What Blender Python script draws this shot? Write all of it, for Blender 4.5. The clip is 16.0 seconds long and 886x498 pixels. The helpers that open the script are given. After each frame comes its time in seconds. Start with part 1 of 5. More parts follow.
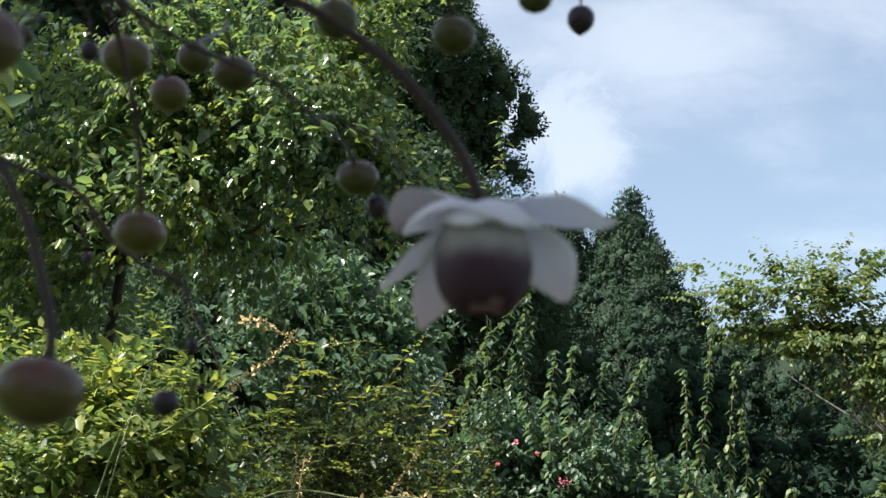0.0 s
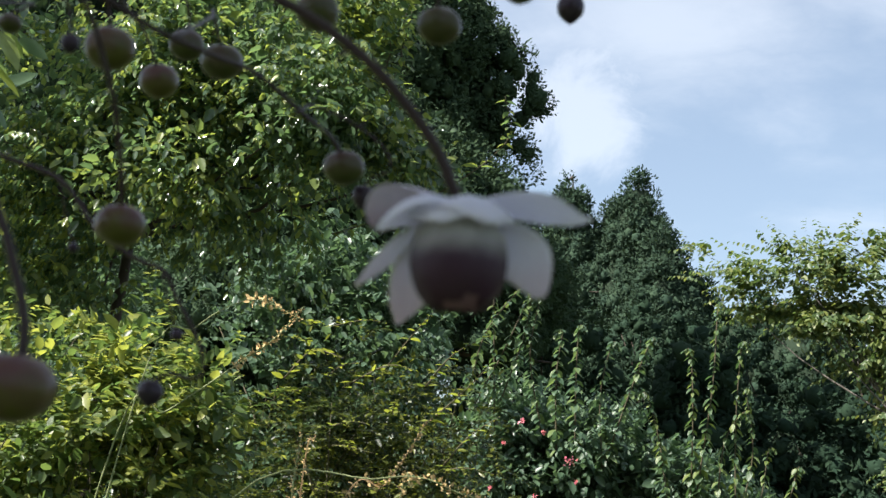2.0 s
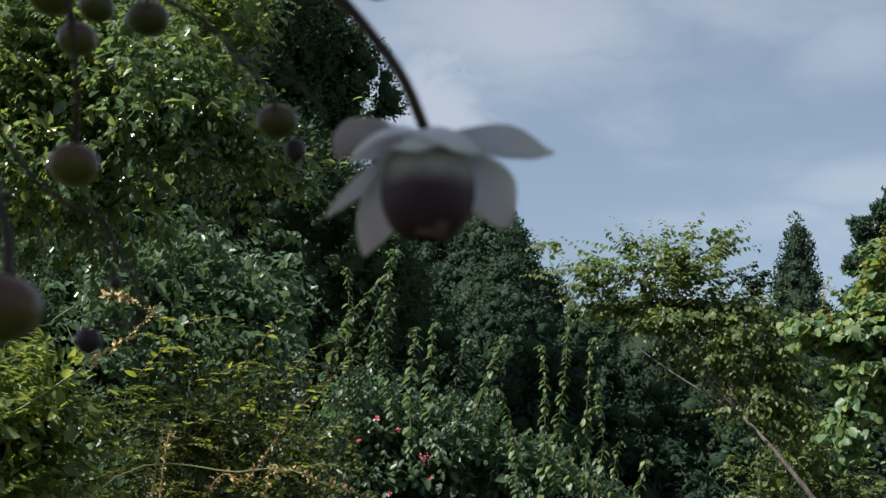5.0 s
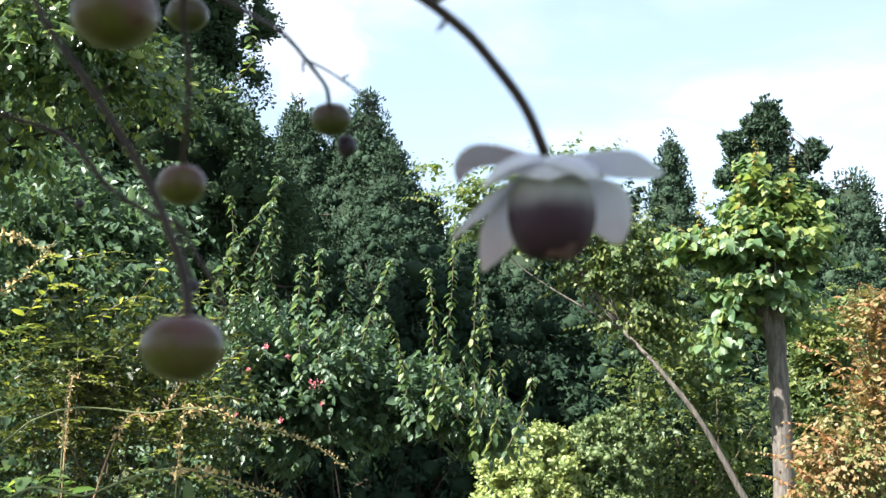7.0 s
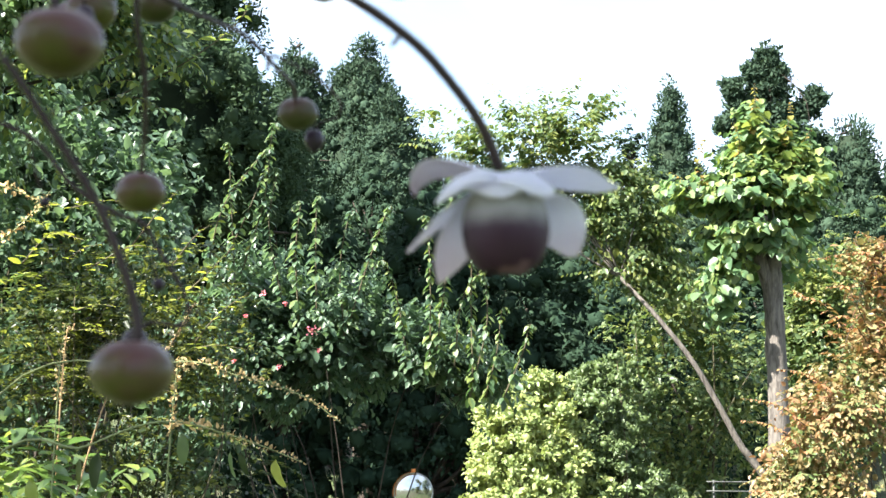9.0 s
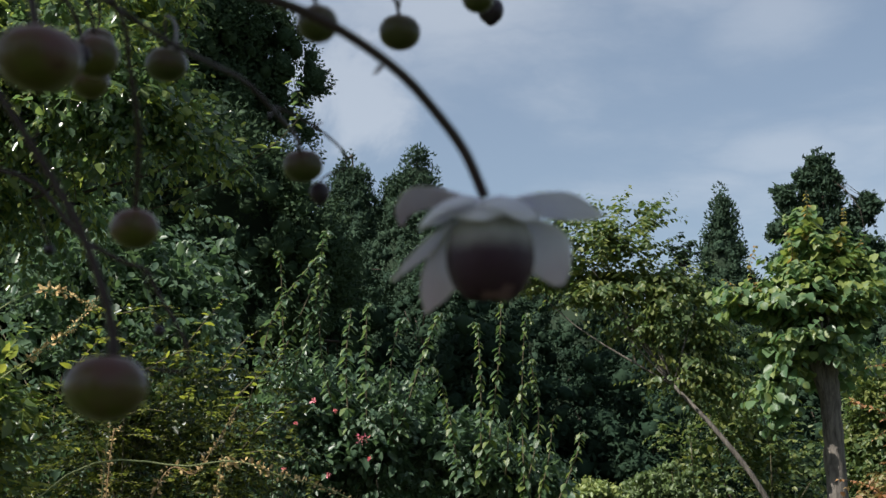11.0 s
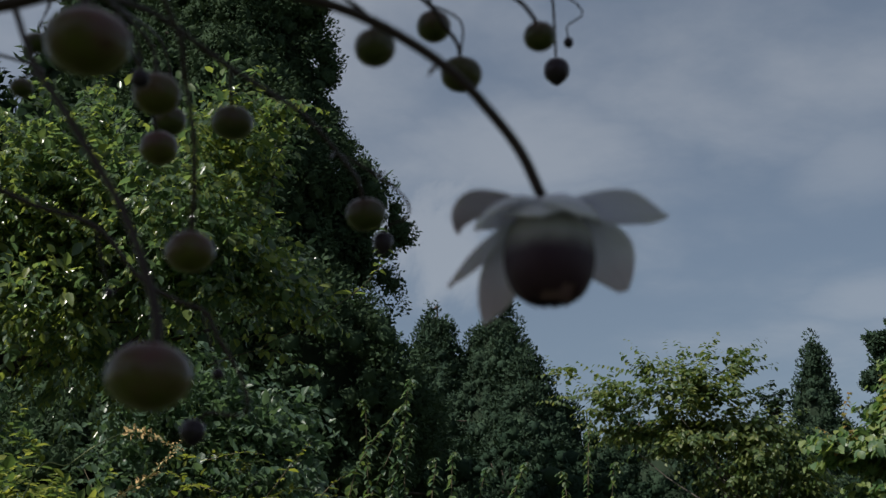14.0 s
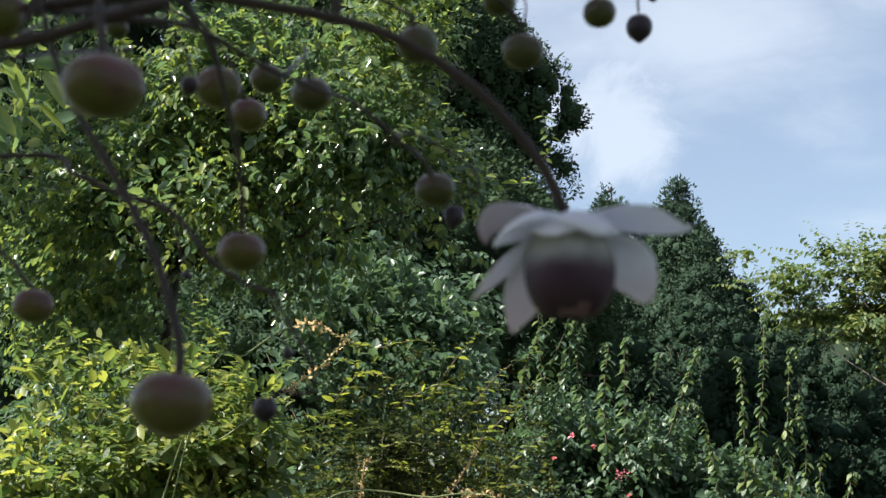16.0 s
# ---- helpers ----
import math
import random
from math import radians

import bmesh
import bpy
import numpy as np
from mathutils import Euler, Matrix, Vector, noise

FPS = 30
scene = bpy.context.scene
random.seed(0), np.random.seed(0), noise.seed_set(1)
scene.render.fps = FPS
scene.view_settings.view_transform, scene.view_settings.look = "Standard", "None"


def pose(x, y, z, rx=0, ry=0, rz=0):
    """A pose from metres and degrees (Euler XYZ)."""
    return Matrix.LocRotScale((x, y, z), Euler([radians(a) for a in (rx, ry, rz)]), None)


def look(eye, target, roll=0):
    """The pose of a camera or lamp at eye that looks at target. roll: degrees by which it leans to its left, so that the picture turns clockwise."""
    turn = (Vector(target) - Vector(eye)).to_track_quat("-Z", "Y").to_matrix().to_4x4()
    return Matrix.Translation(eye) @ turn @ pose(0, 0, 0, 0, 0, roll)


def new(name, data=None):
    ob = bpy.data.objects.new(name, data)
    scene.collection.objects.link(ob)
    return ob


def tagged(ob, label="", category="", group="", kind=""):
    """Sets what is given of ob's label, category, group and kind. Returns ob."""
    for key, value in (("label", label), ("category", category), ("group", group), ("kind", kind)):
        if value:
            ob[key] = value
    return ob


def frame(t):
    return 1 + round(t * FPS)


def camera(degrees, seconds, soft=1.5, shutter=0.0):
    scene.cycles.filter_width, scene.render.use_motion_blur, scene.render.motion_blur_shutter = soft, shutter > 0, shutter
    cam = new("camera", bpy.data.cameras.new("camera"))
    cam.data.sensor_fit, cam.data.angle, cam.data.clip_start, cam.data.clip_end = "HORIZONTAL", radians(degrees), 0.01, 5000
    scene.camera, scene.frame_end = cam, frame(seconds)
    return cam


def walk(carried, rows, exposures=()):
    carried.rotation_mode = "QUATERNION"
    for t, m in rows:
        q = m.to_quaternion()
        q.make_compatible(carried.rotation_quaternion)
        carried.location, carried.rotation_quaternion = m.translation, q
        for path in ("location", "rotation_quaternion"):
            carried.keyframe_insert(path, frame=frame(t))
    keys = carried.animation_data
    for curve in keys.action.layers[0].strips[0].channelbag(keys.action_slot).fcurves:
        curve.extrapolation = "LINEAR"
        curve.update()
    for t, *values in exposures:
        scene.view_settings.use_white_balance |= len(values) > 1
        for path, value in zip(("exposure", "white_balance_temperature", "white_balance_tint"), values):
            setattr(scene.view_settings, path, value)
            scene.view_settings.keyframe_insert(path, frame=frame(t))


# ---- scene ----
import itertools
FOV = 37.64
Z0 = 0.9            # height of the lens over the bank at the start of the path


def view(x, y, z, yaw, pitch, roll):
    """A camera pose from its place (metres, relative to the lens's base point) and yaw to the left, pitch up and lean, in degrees."""
    return Matrix.Translation((x, y, z + Z0)) @ pose(0, 0, 0, 0, 0, yaw) @ pose(0, 0, 0, 90 + pitch) @ pose(0, 0, 0, 0, 0, roll)


cam = camera(FOV, 16.0, soft=1.5)
cam.data.dof.use_dof = True
cam.data.dof.focus_distance = 7.0
cam.data.dof.aperture_fstop = 42.0
walk(cam, [
    (0, view(0.0523, 0.0260, -0.0094, 11.761, 11.504, 3.360)),
    (0.5, view(0.0552, 0.0264, -0.0093, 12.333, 10.901, 3.639)),
    (1, view(0.0551, 0.0290, -0.0091, 12.484, 10.525, 3.631)),
    (1.5, view(0.0559, 0.0259, -0.0076, 12.189, 10.337, 3.833)),
    (2, view(0.0570, 0.0264, -0.0065, 12.043, 10.535, 3.608)),
    (2.5, view(0.0518, 0.0235, -0.0071, 12.276, 10.812, 3.319)),
    (3, view(0.0480, 0.0232, -0.0083, 12.328, 11.462, 3.036)),
    (3.5, view(0.0452, 0.0236, -0.0069, 11.352, 11.971, 3.141)),
    (4, view(0.0418, 0.0212, -0.0096, 9.389, 12.026, 2.905)),
    (4.5, view(0.0458, 0.0216, -0.0091, 7.362, 11.059, 2.686)),
    (5, view(0.0407, 0.0184, -0.0194, 5.428, 10.853, 2.364)),
    (5.2, view(0.0358, 0.0204, -0.0218, 4.478, 11.177, 2.140)),
    (7.3, view(-0.0000, -0.0002, -0.0028, -0.111, 6.604, -0.093)),
    (7.5, view(0.0000, 0.0008, 0.0000, 0.002, 6.012, -0.013)),
    (8, view(0.0050, 0.0002, 0.0067, -0.253, 4.765, 0.292)),
    (8.2, view(0.0053, -0.0019, 0.0063, -0.365, 4.550, 0.330)),
    (10.3, view(0.0161, 0.0014, -0.0015, 0.733, 7.830, -0.103)),
    (10.5, view(0.0167, 0.0017, -0.0035, 1.142, 8.362, 0.292)),
    (11, view(0.0197, 0.0013, -0.0088, 2.218, 9.930, 0.245)),
    (11.5, view(0.0219, 0.0022, -0.0121, 3.403, 10.540, 0.365)),
    (12, view(0.0238, 0.0067, -0.0126, 4.303, 10.359, 1.172)),
    (12.5, view(0.0248, 0.0069, -0.0126, 4.165, 10.835, 0.967)),
    (13, view(0.0265, 0.0045, -0.0211, 4.286, 12.845, 0.832)),
    (13.5, view(0.0265, 0.0075, -0.0275, 5.407, 15.036, 0.849)),
    (14, view(0.0236, 0.0139, -0.0308, 6.095, 16.563, 0.494)),
    (14.5, view(0.0212, 0.0128, -0.0279, 6.034, 17.395, 0.645)),
    (15, view(0.0270, 0.0202, -0.0304, 6.795, 16.206, 0.711)),
    (15.2, view(0.0321, 0.0172, -0.0240, 7.573, 15.071, 0.626)),
    (15.5, view(0.0398, 0.0167, -0.0195, 9.837, 13.406, 1.813)),
    (16, view(0.0489, 0.0094, -0.0105, 13.882, 11.276, 1.563)),
], exposures=[
    (0, 1.4), (2.5, 1.4), (3.5, 1.15), (4.5, 0.52), (5.0, 0.74), (5.2, 0.8), (7.3, 2.20), (7.5, 2.24), (8.0, 2.70), (8.2, 2.80), (10.3, 1.4), (10.5, 1.22), (11.0, 0.7), (11.5, 0.5), (12.5, 0.85), (13.0, 0.85), (13.5, 0.5), (14.0, -0.02), (14.5, -0.2), (15.2, -0.2), (15.5, 0.38), (16, 1.32),
])

# ---- light ----
SUN_TO = Vector((-0.56, -0.36, 0.75)).normalized()      # towards the sun
world = bpy.data.worlds.new("sky")
scene.world = world
world.use_nodes = True


class Nodes:
    """A short way to write node trees."""

    def __init__(self, tree):
        self.tree = tree
        tree.nodes.clear()

    def add(self, kind, ins=(), **props):
        n = self.tree.nodes.new(kind)
        if "operation" in props:
            n.operation = props["operation"]
        if "sky" in props:
            n.sky_type, n.sun_disc, n.altitude, n.dust_density = "NISHITA", False, 300.0, 1.2
            n.sun_elevation, n.sun_rotation = props["sky"]
        for k, v in dict(ins).items():
            self.put(n.inputs[k], v)
        return n

    def put(self, socket, v):
        if isinstance(v, bpy.types.NodeSocket):
            self.tree.links.new(v, socket)
        else:
            socket.default_value = v

    def math(self, op, a, b=0.0, c=0.0):
        n = self.tree.nodes.new("ShaderNodeMath")
        n.operation = op
        for s, v in zip(n.inputs, (a, b, c)):
            self.put(s, v)
        return n.outputs[0]

    def mix(self, f, a, b, blend="MIX"):
        n = self.tree.nodes.new("ShaderNodeMix")
        n.data_type, n.blend_type = "RGBA", blend
        self.put(n.inputs["Factor"], f)
        self.put(n.inputs[6], a)
        self.put(n.inputs[7], b)
        return n.outputs[2]

    def ramp(self, f, *stops, smooth=False):
        n = self.tree.nodes.new("ShaderNodeValToRGB")
        self.put(n.inputs[0], f)
        el = n.color_ramp.elements
        n.color_ramp.interpolation = "EASE" if smooth else "LINEAR"
        while len(el) < len(stops):
            el.new(0.5)
        for e, (p, c) in zip(el, stops):
            e.position = p
            e.color = (c, c, c, 1) if isinstance(c, (int, float)) else (*c, 1)
        return n.outputs[0]

    def noise(self, vec, scale, detail=4.0, rough=0.55, distort=0.0):
        n = self.add("ShaderNodeTexNoise", {"Scale": scale, "Detail": detail, "Roughness": rough, "Distortion": distort})
        if vec is not None:
            self.put(n.inputs["Vector"], vec)
        return n.outputs[0]


w = Nodes(world.node_tree)
sky = w.add("ShaderNodeTexSky", sky=(math.asin(SUN_TO.z), math.atan2(SUN_TO.x, SUN_TO.y)))
gen = w.add("ShaderNodeTexCoord").outputs["Generated"]
sep = w.add("ShaderNodeSeparateXYZ", {0: gen})
up = w.math("MAXIMUM", w.math("ADD", sep.outputs[2], 0.16), 0.05)
flat = w.add("ShaderNodeCombineXYZ", {0: w.math("DIVIDE", sep.outputs[0], up), 1: w.math("DIVIDE", sep.outputs[1], up), 2: 3.7})
cloud_big = w.noise(flat.outputs[0], 0.9, 7.0, 0.55, 0.35)
cloud_fine = w.noise(flat.outputs[0], 3.2, 6.0, 0.6, 0.2)
cloud = w.ramp(w.math("ADD", w.math("MULTIPLY", cloud_big, 0.8), w.math("MULTIPLY", cloud_fine, 0.2)), (0.44, 0.0), (0.66, 1.0), smooth=True)
thin = w.math("MULTIPLY", cloud, 0.36)
# one billow of cloud low over the cedars
away = w.add("ShaderNodeVectorMath", {0: gen, 1: (-0.104, 0.948, 0.298)}, operation="DISTANCE").outputs["Value"]
billow_edge = w.math("ADD", away, w.math("MULTIPLY", w.math("SUBTRACT", w.noise(gen, 16.0, 7.0, 0.6, 0.3), 0.5), 0.17))
billow = w.ramp(billow_edge, (0.012, 0.36), (0.070, 0.0), smooth=True)


def wisp(way, size, weight, flatten):
    """A soft streak of high cloud round a direction, wider than it is tall."""
    off = w.add("ShaderNodeVectorMath", {0: gen, 1: way}, operation="SUBTRACT").outputs["Vector"]
    off = w.add("ShaderNodeVectorMath", {0: off, 1: (1.0, 1.0, flatten)}, operation="MULTIPLY").outputs["Vector"]
    far = w.add("ShaderNodeVectorMath", {0: off}, operation="LENGTH").outputs["Value"]
    edge = w.math("ADD", far, w.math("MULTIPLY", w.math("SUBTRACT", cloud_fine, 0.5), size * 1.3))
    return w.ramp(edge, (size * 0.1, weight), (size, 0.0), smooth=True)


streaks = w.math("MAXIMUM", wisp((-0.05, 0.936, 0.348), 0.16, 0.34, 2.0), w.math("MAXIMUM", wisp((0.206, 0.919, 0.337), 0.07, 0.22, 1.6), wisp((0.215, 0.948, 0.238), 0.085, 0.25, 3.2)))
thin = w.math("MAXIMUM", thin, streaks)
haze = w.mix(0.20, sky.outputs[0], (7.0, 8.1, 9.2, 1))
mixed = w.mix(w.math("MAXIMUM", thin, billow), haze, (8.6, 8.9, 9.4, 1))
bg = w.add("ShaderNodeBackground", {"Color": mixed, "Strength": 0.06})
w.add("ShaderNodeOutputWorld", {"Surface": bg.outputs[0]})

sun_lamp = bpy.data.lights.new("sun", "SUN")
sun_lamp.energy, sun_lamp.angle, sun_lamp.color = 5.0, radians(0.53), (1.0, 0.955, 0.88)
sun = new("sun", sun_lamp)
sun.matrix_world = look(SUN_TO * 60, (0, 0, 0))


# ---- materials ----
def material(name):
    m = bpy.data.materials.new(name)
    m.use_nodes = True
    return m, Nodes(m.node_tree)


def leaf_material(name, dark, light, young=None, glow=0.35, rough=0.42, gloss=0.35, patch=1.2, tint=(1.85, 1.9, 1.25)):
    """Leaves: hue by leaf and by patch of the crown, a paler vein side, light passing through."""
    m, n = material(name)
    geo = n.add("ShaderNodeNewGeometry")
    co = n.add("ShaderNodeTexCoord").outputs["Object"]
    own = n.add("ShaderNodeObjectInfo").outputs["Random"]
    rnd = n.math("FRACT", n.math("ADD", geo.outputs["Random Per Island"], own))
    area = n.noise(co, patch, 3.0)
    grain = n.noise(co, 60.0, 3.0)
    col = n.mix(n.ramp(rnd, (0.0, 0.0), (1.0, 1.0)), (*dark, 1), (*light, 1))
    if young:
        col = n.mix(n.ramp(n.math("ADD", n.math("MULTIPLY", rnd, 0.45), n.math("MULTIPLY", area, 0.75)), (0.60, 0.0), (0.80, 1.0)), col, (*young, 1))
    col = n.mix(0.45, col, n.mix(area, (0.6, 0.65, 0.65, 1), (1.45, 1.4, 1.2, 1)), "MULTIPLY")
    col = n.mix(0.35, col, n.mix(grain, (0.5, 0.5, 0.5, 1), (1.4, 1.4, 1.4, 1)), "MULTIPLY")
    bump = n.add("ShaderNodeBump", {"Strength": 0.25, "Distance": 0.004, "Height": grain})
    p = n.add("ShaderNodeBsdfPrincipled", {"Base Color": col, "Roughness": rough, "Specular IOR Level": gloss, "Normal": bump.outputs[0]})
    through_col = n.mix(1.0, col, (*tint, 1), "MULTIPLY")
    tr = n.add("ShaderNodeBsdfTranslucent", {"Color": through_col})
    mixed = n.add("ShaderNodeMixShader", {0: glow, 1: p.outputs[0], 2: tr.outputs[0]})
    n.add("ShaderNodeOutputMaterial", {"Surface": mixed.outputs[0]})
    return m


def bark_material(name, dark, light, scale=14.0):
    m, n = material(name)
    co = n.add("ShaderNodeTexCoord").outputs["Object"]
    stretched = n.add("ShaderNodeMapping", {"Vector": co, "Scale": (1.0, 1.0, 0.22)}).outputs[0]
    a = n.noise(stretched, scale, 6.0, 0.65, 0.4)
    b = n.noise(co, scale * 0.2, 3.0)
    col = n.mix(n.ramp(a, (0.3, 0.0), (0.7, 1.0)), (*dark, 1), (*light, 1))
    col = n.mix(0.5, col, n.mix(b, (0.5, 0.5, 0.45, 1), (1.3, 1.25, 1.2, 1)), "MULTIPLY")
    bump = n.add("ShaderNodeBump", {"Strength": 0.7, "Distance": 0.02, "Height": a})
    p = n.add("ShaderNodeBsdfPrincipled", {"Base Color": col, "Roughness": 0.85, "Normal": bump.outputs[0]})
    n.add("ShaderNodeOutputMaterial", {"Surface": p.outputs[0]})
    return m


def bud_material(name, green, blush, dark=0.0):
    """Waxy bud: green below, flushed purple near the stalk, with speckles and brown scars."""
    m, n = material(name)
    co = n.add("ShaderNodeTexCoord").outputs["Object"]
    rnd = n.add("ShaderNodeObjectInfo").outputs["Random"]
    shifted = n.add("ShaderNodeMapping", {"Vector": co}).outputs[0]
    z = n.add("ShaderNodeSeparateXYZ", {0: n.add("ShaderNodeTexCoord").outputs["Generated"]}).outputs[2]
    offs = n.add("ShaderNodeCombineXYZ", {0: n.math("MULTIPLY", rnd, 7.0), 1: rnd, 2: n.math("MULTIPLY", rnd, 3.0)}).outputs[0]
    vec = n.add("ShaderNodeVectorMath", {0: shifted, 1: offs}, operation="ADD").outputs[0]
    big = n.noise(vec, 150.0, 4.0)
    fine = n.noise(vec, 900.0, 5.0, 0.65)
    flush = n.ramp(n.math("ADD", n.math("MULTIPLY", z, 0.55), n.math("MULTIPLY", big, 0.8)), (0.50, 0.0), (0.86, 1.0))
    col = n.mix(flush, (*green, 1), (*blush, 1))
    col = n.mix(0.4, col, n.mix(fine, (0.55, 0.55, 0.5, 1), (1.35, 1.3, 1.3, 1)), "MULTIPLY")
    scar = n.ramp(n.noise(vec, 210.0, 2.0), (0.70, 0.0), (0.75, 0.85))
    col = n.mix(scar, col, (0.045, 0.02, 0.015, 1))
    bump = n.add("ShaderNodeBump", {"Strength": 0.15, "Distance": 0.0004, "Height": fine})
    p = n.add("ShaderNodeBsdfPrincipled", {"Base Color": col, "Roughness": 0.28, "Specular IOR Level": 0.22,
                                          "Subsurface Weight": 0.12, "Subsurface Radius": (0.002, 0.003, 0.001), "Subsurface Scale": 0.6, "Normal": bump.outputs[0]})
    n.add("ShaderNodeOutputMaterial", {"Surface": p.outputs[0]})
    return m


def petal_material(name, base, flush, z_lo, z_hi, glow=0.42):
    """Thin petal: its colour runs from flush (at z_lo on the petal) to base (at z_hi), with fine veins along it."""
    m, n = material(name)
    co = n.add("ShaderNodeTexCoord").outputs["Object"]
    z = n.add("ShaderNodeSeparateXYZ", {0: co}).outputs[2]
    warp = n.noise(co, 260.0, 3.0)
    veins = n.noise(n.add("ShaderNodeMapping", {"Vector": co, "Scale": (1.0, 1.0, 0.12)}).outputs[0], 1500.0, 3.0)
    f = n.math("ADD", n.math("DIVIDE", n.math("SUBTRACT", z, z_lo), z_hi - z_lo), n.math("MULTIPLY", n.math("SUBTRACT", warp, 0.5), 0.35))
    col = n.mix(n.ramp(f, (0.0, 0.0), (1.0, 1.0), smooth=True), (*flush, 1), (*base, 1))
    col = n.mix(0.3, col, n.mix(veins, (0.72, 0.68, 0.76, 1), (1.12, 1.12, 1.1, 1)), "MULTIPLY")
    bump = n.add("ShaderNodeBump", {"Strength": 0.3, "Distance": 0.0003, "Height": veins})
    p = n.add("ShaderNodeBsdfPrincipled", {"Base Color": col, "Roughness": 0.5, "Specular IOR Level": 0.4, "Normal": bump.outputs[0]})
    tr = n.add("ShaderNodeBsdfTranslucent", {"Color": col})
    mixed = n.add("ShaderNodeMixShader", {0: glow, 1: p.outputs[0], 2: tr.outputs[0]})
    n.add("ShaderNodeOutputMaterial", {"Surface": mixed.outputs[0]})
    return m


def plain_material(name, col, rough=0.6, metal=0.0, var=0.35, scale=40.0, coat=0.0, gloss=0.5):
    m, n = material(name)
    co = n.add("ShaderNodeTexCoord").outputs["Object"]
    a = n.noise(co, scale, 5.0, 0.6)
    b = n.noise(co, scale * 0.13, 3.0)
    c = n.mix(var, (*col, 1), n.mix(a, (0.4 * col[0], 0.4 * col[1], 0.4 * col[2], 1), (1.5 * col[0], 1.5 * col[1], 1.5 * col[2], 1)))
    c = n.mix(var, c, n.mix(b, (0.6, 0.58, 0.5, 1), (1.25, 1.25, 1.25, 1)), "MULTIPLY")
    bump = n.add("ShaderNodeBump", {"Strength": 0.3, "Distance": 0.1 / scale, "Height": a})
    p = n.add("ShaderNodeBsdfPrincipled", {"Base Color": c, "Roughness": rough, "Metallic": metal, "Coat Weight": coat, "Specular IOR Level": gloss, "Normal": bump.outputs[0]})
    n.add("ShaderNodeOutputMaterial", {"Surface": p.outputs[0]})
    return m


M_BUD = bud_material("bud_green", (0.062, 0.066, 0.013), (0.084, 0.040, 0.038))
M_BUD_SMALL = bud_material("bud_dull_green", (0.041, 0.051, 0.013), (0.062, 0.036, 0.029))
M_BUD_DARK = bud_material("bud_dark", (0.018, 0.014, 0.020), (0.035, 0.022, 0.035))
M_STALK = plain_material("stalk", (0.030, 0.019, 0.017), 0.5, 0.0, 0.5, 700.0, 0.0, 0.22)
M_SEPAL = petal_material("sepal", (0.85, 0.85, 0.91), (0.78, 0.68, 0.74), -0.019, -0.004, 0.52)
M_SEPAL_FLUSH = petal_material("sepal_flushed", (0.72, 0.68, 0.74), (0.34, 0.21, 0.22), -0.007, 0.003, 0.35)
# purple below is the petal's own; upper grey includes shade under the sepals
M_COROLLA = petal_material("corolla_petal", (0.44, 0.44, 0.40), (0.036, 0.012, 0.028), -0.0104, -0.0044, 0.22)
M_THROAT = plain_material("petal_lip", (0.125, 0.066, 0.082), 0.55, 0.0, 0.35, 700.0)
M_STAMEN = plain_material("stamen", (0.55, 0.42, 0.20), 0.6, 0.0, 0.4, 900.0)
M_THICKET = leaf_material("thicket_leaf", (0.060, 0.100, 0.060), (0.116, 0.182, 0.090), (0.19, 0.225, 0.062), 0.45, 0.24, 0.65, 1.6)
M_BLUEGREEN = leaf_material("bluegreen_leaf", (0.050, 0.092, 0.060), (0.098, 0.152, 0.094), None, 0.34, 0.36, 0.38, 2.0)
M_YELLOW = leaf_material("yellow_leaf", (0.060, 0.098, 0.036), (0.116, 0.160, 0.056), (0.25, 0.265, 0.068), 0.45, 0.4, 0.45, 2.2)
M_FINE = leaf_material("fine_leaf", (0.018, 0.031, 0.010), (0.037, 0.056, 0.015), (0.145, 0.160, 0.034), 0.38, 0.4, 0.4, 1.7)
M_SPRIG = leaf_material("sprig_leaf", (0.14, 0.18, 0.040), (0.25, 0.27, 0.055), None, 0.42, 0.45, 0.35, 2.0)
M_SHOOT = leaf_material("shoot_leaf", (0.046, 0.090, 0.040), (0.078, 0.130, 0.052), (0.14, 0.18, 0.05), 0.36, 0.4, 0.5, 1.4)
M_SHOOT_BLUE = leaf_material("bluish_shoot_leaf", (0.052, 0.098, 0.058), (0.098, 0.155, 0.092), (0.13, 0.18, 0.07), 0.34, 0.36, 0.5, 1.4)
M_CEDAR = leaf_material("cedar_spray", (0.031, 0.054, 0.032), (0.044, 0.070, 0.038), None, 0.10, 0.85, 0.06, 1.1)
M_CEDAR_FAR = leaf_material("far_cedar_spray", (0.029, 0.052, 0.037), (0.043, 0.070, 0.045), None, 0.10, 0.85, 0.06, 0.8)
# leaf colour lowered to stand in for the shade of the wood
M_WOODS_SHADE = leaf_material("shade_dark_woods_leaf", (0.017, 0.034, 0.023), (0.026, 0.046, 0.028), None, 0.10, 0.85, 0.05, 0.6)
# dark colour standing in for the shade inside cedar crowns
M_CORE_SHADE = plain_material("dark_core_shade", (0.028, 0.042, 0.028), 0.95, 0.0, 0.6, 6.0, 0.0, 0.02)
M_LIGHT = leaf_material("light_tree_leaf", (0.058, 0.096, 0.038), (0.098, 0.138, 0.054), (0.15, 0.17, 0.055), 0.34, 0.45, 0.4, 0.8)
M_YOUNG = leaf_material("young_broad_leaf", (0.17, 0.17, 0.045), (0.26, 0.20, 0.065), (0.30, 0.17, 0.07), 0.40, 0.42, 0.4, 0.7)
M_BROAD = leaf_material("broad_leaf", (0.066, 0.128, 0.060), (0.138, 0.205, 0.100), (0.185, 0.225, 0.072), 0.36, 0.40, 0.45, 0.7)
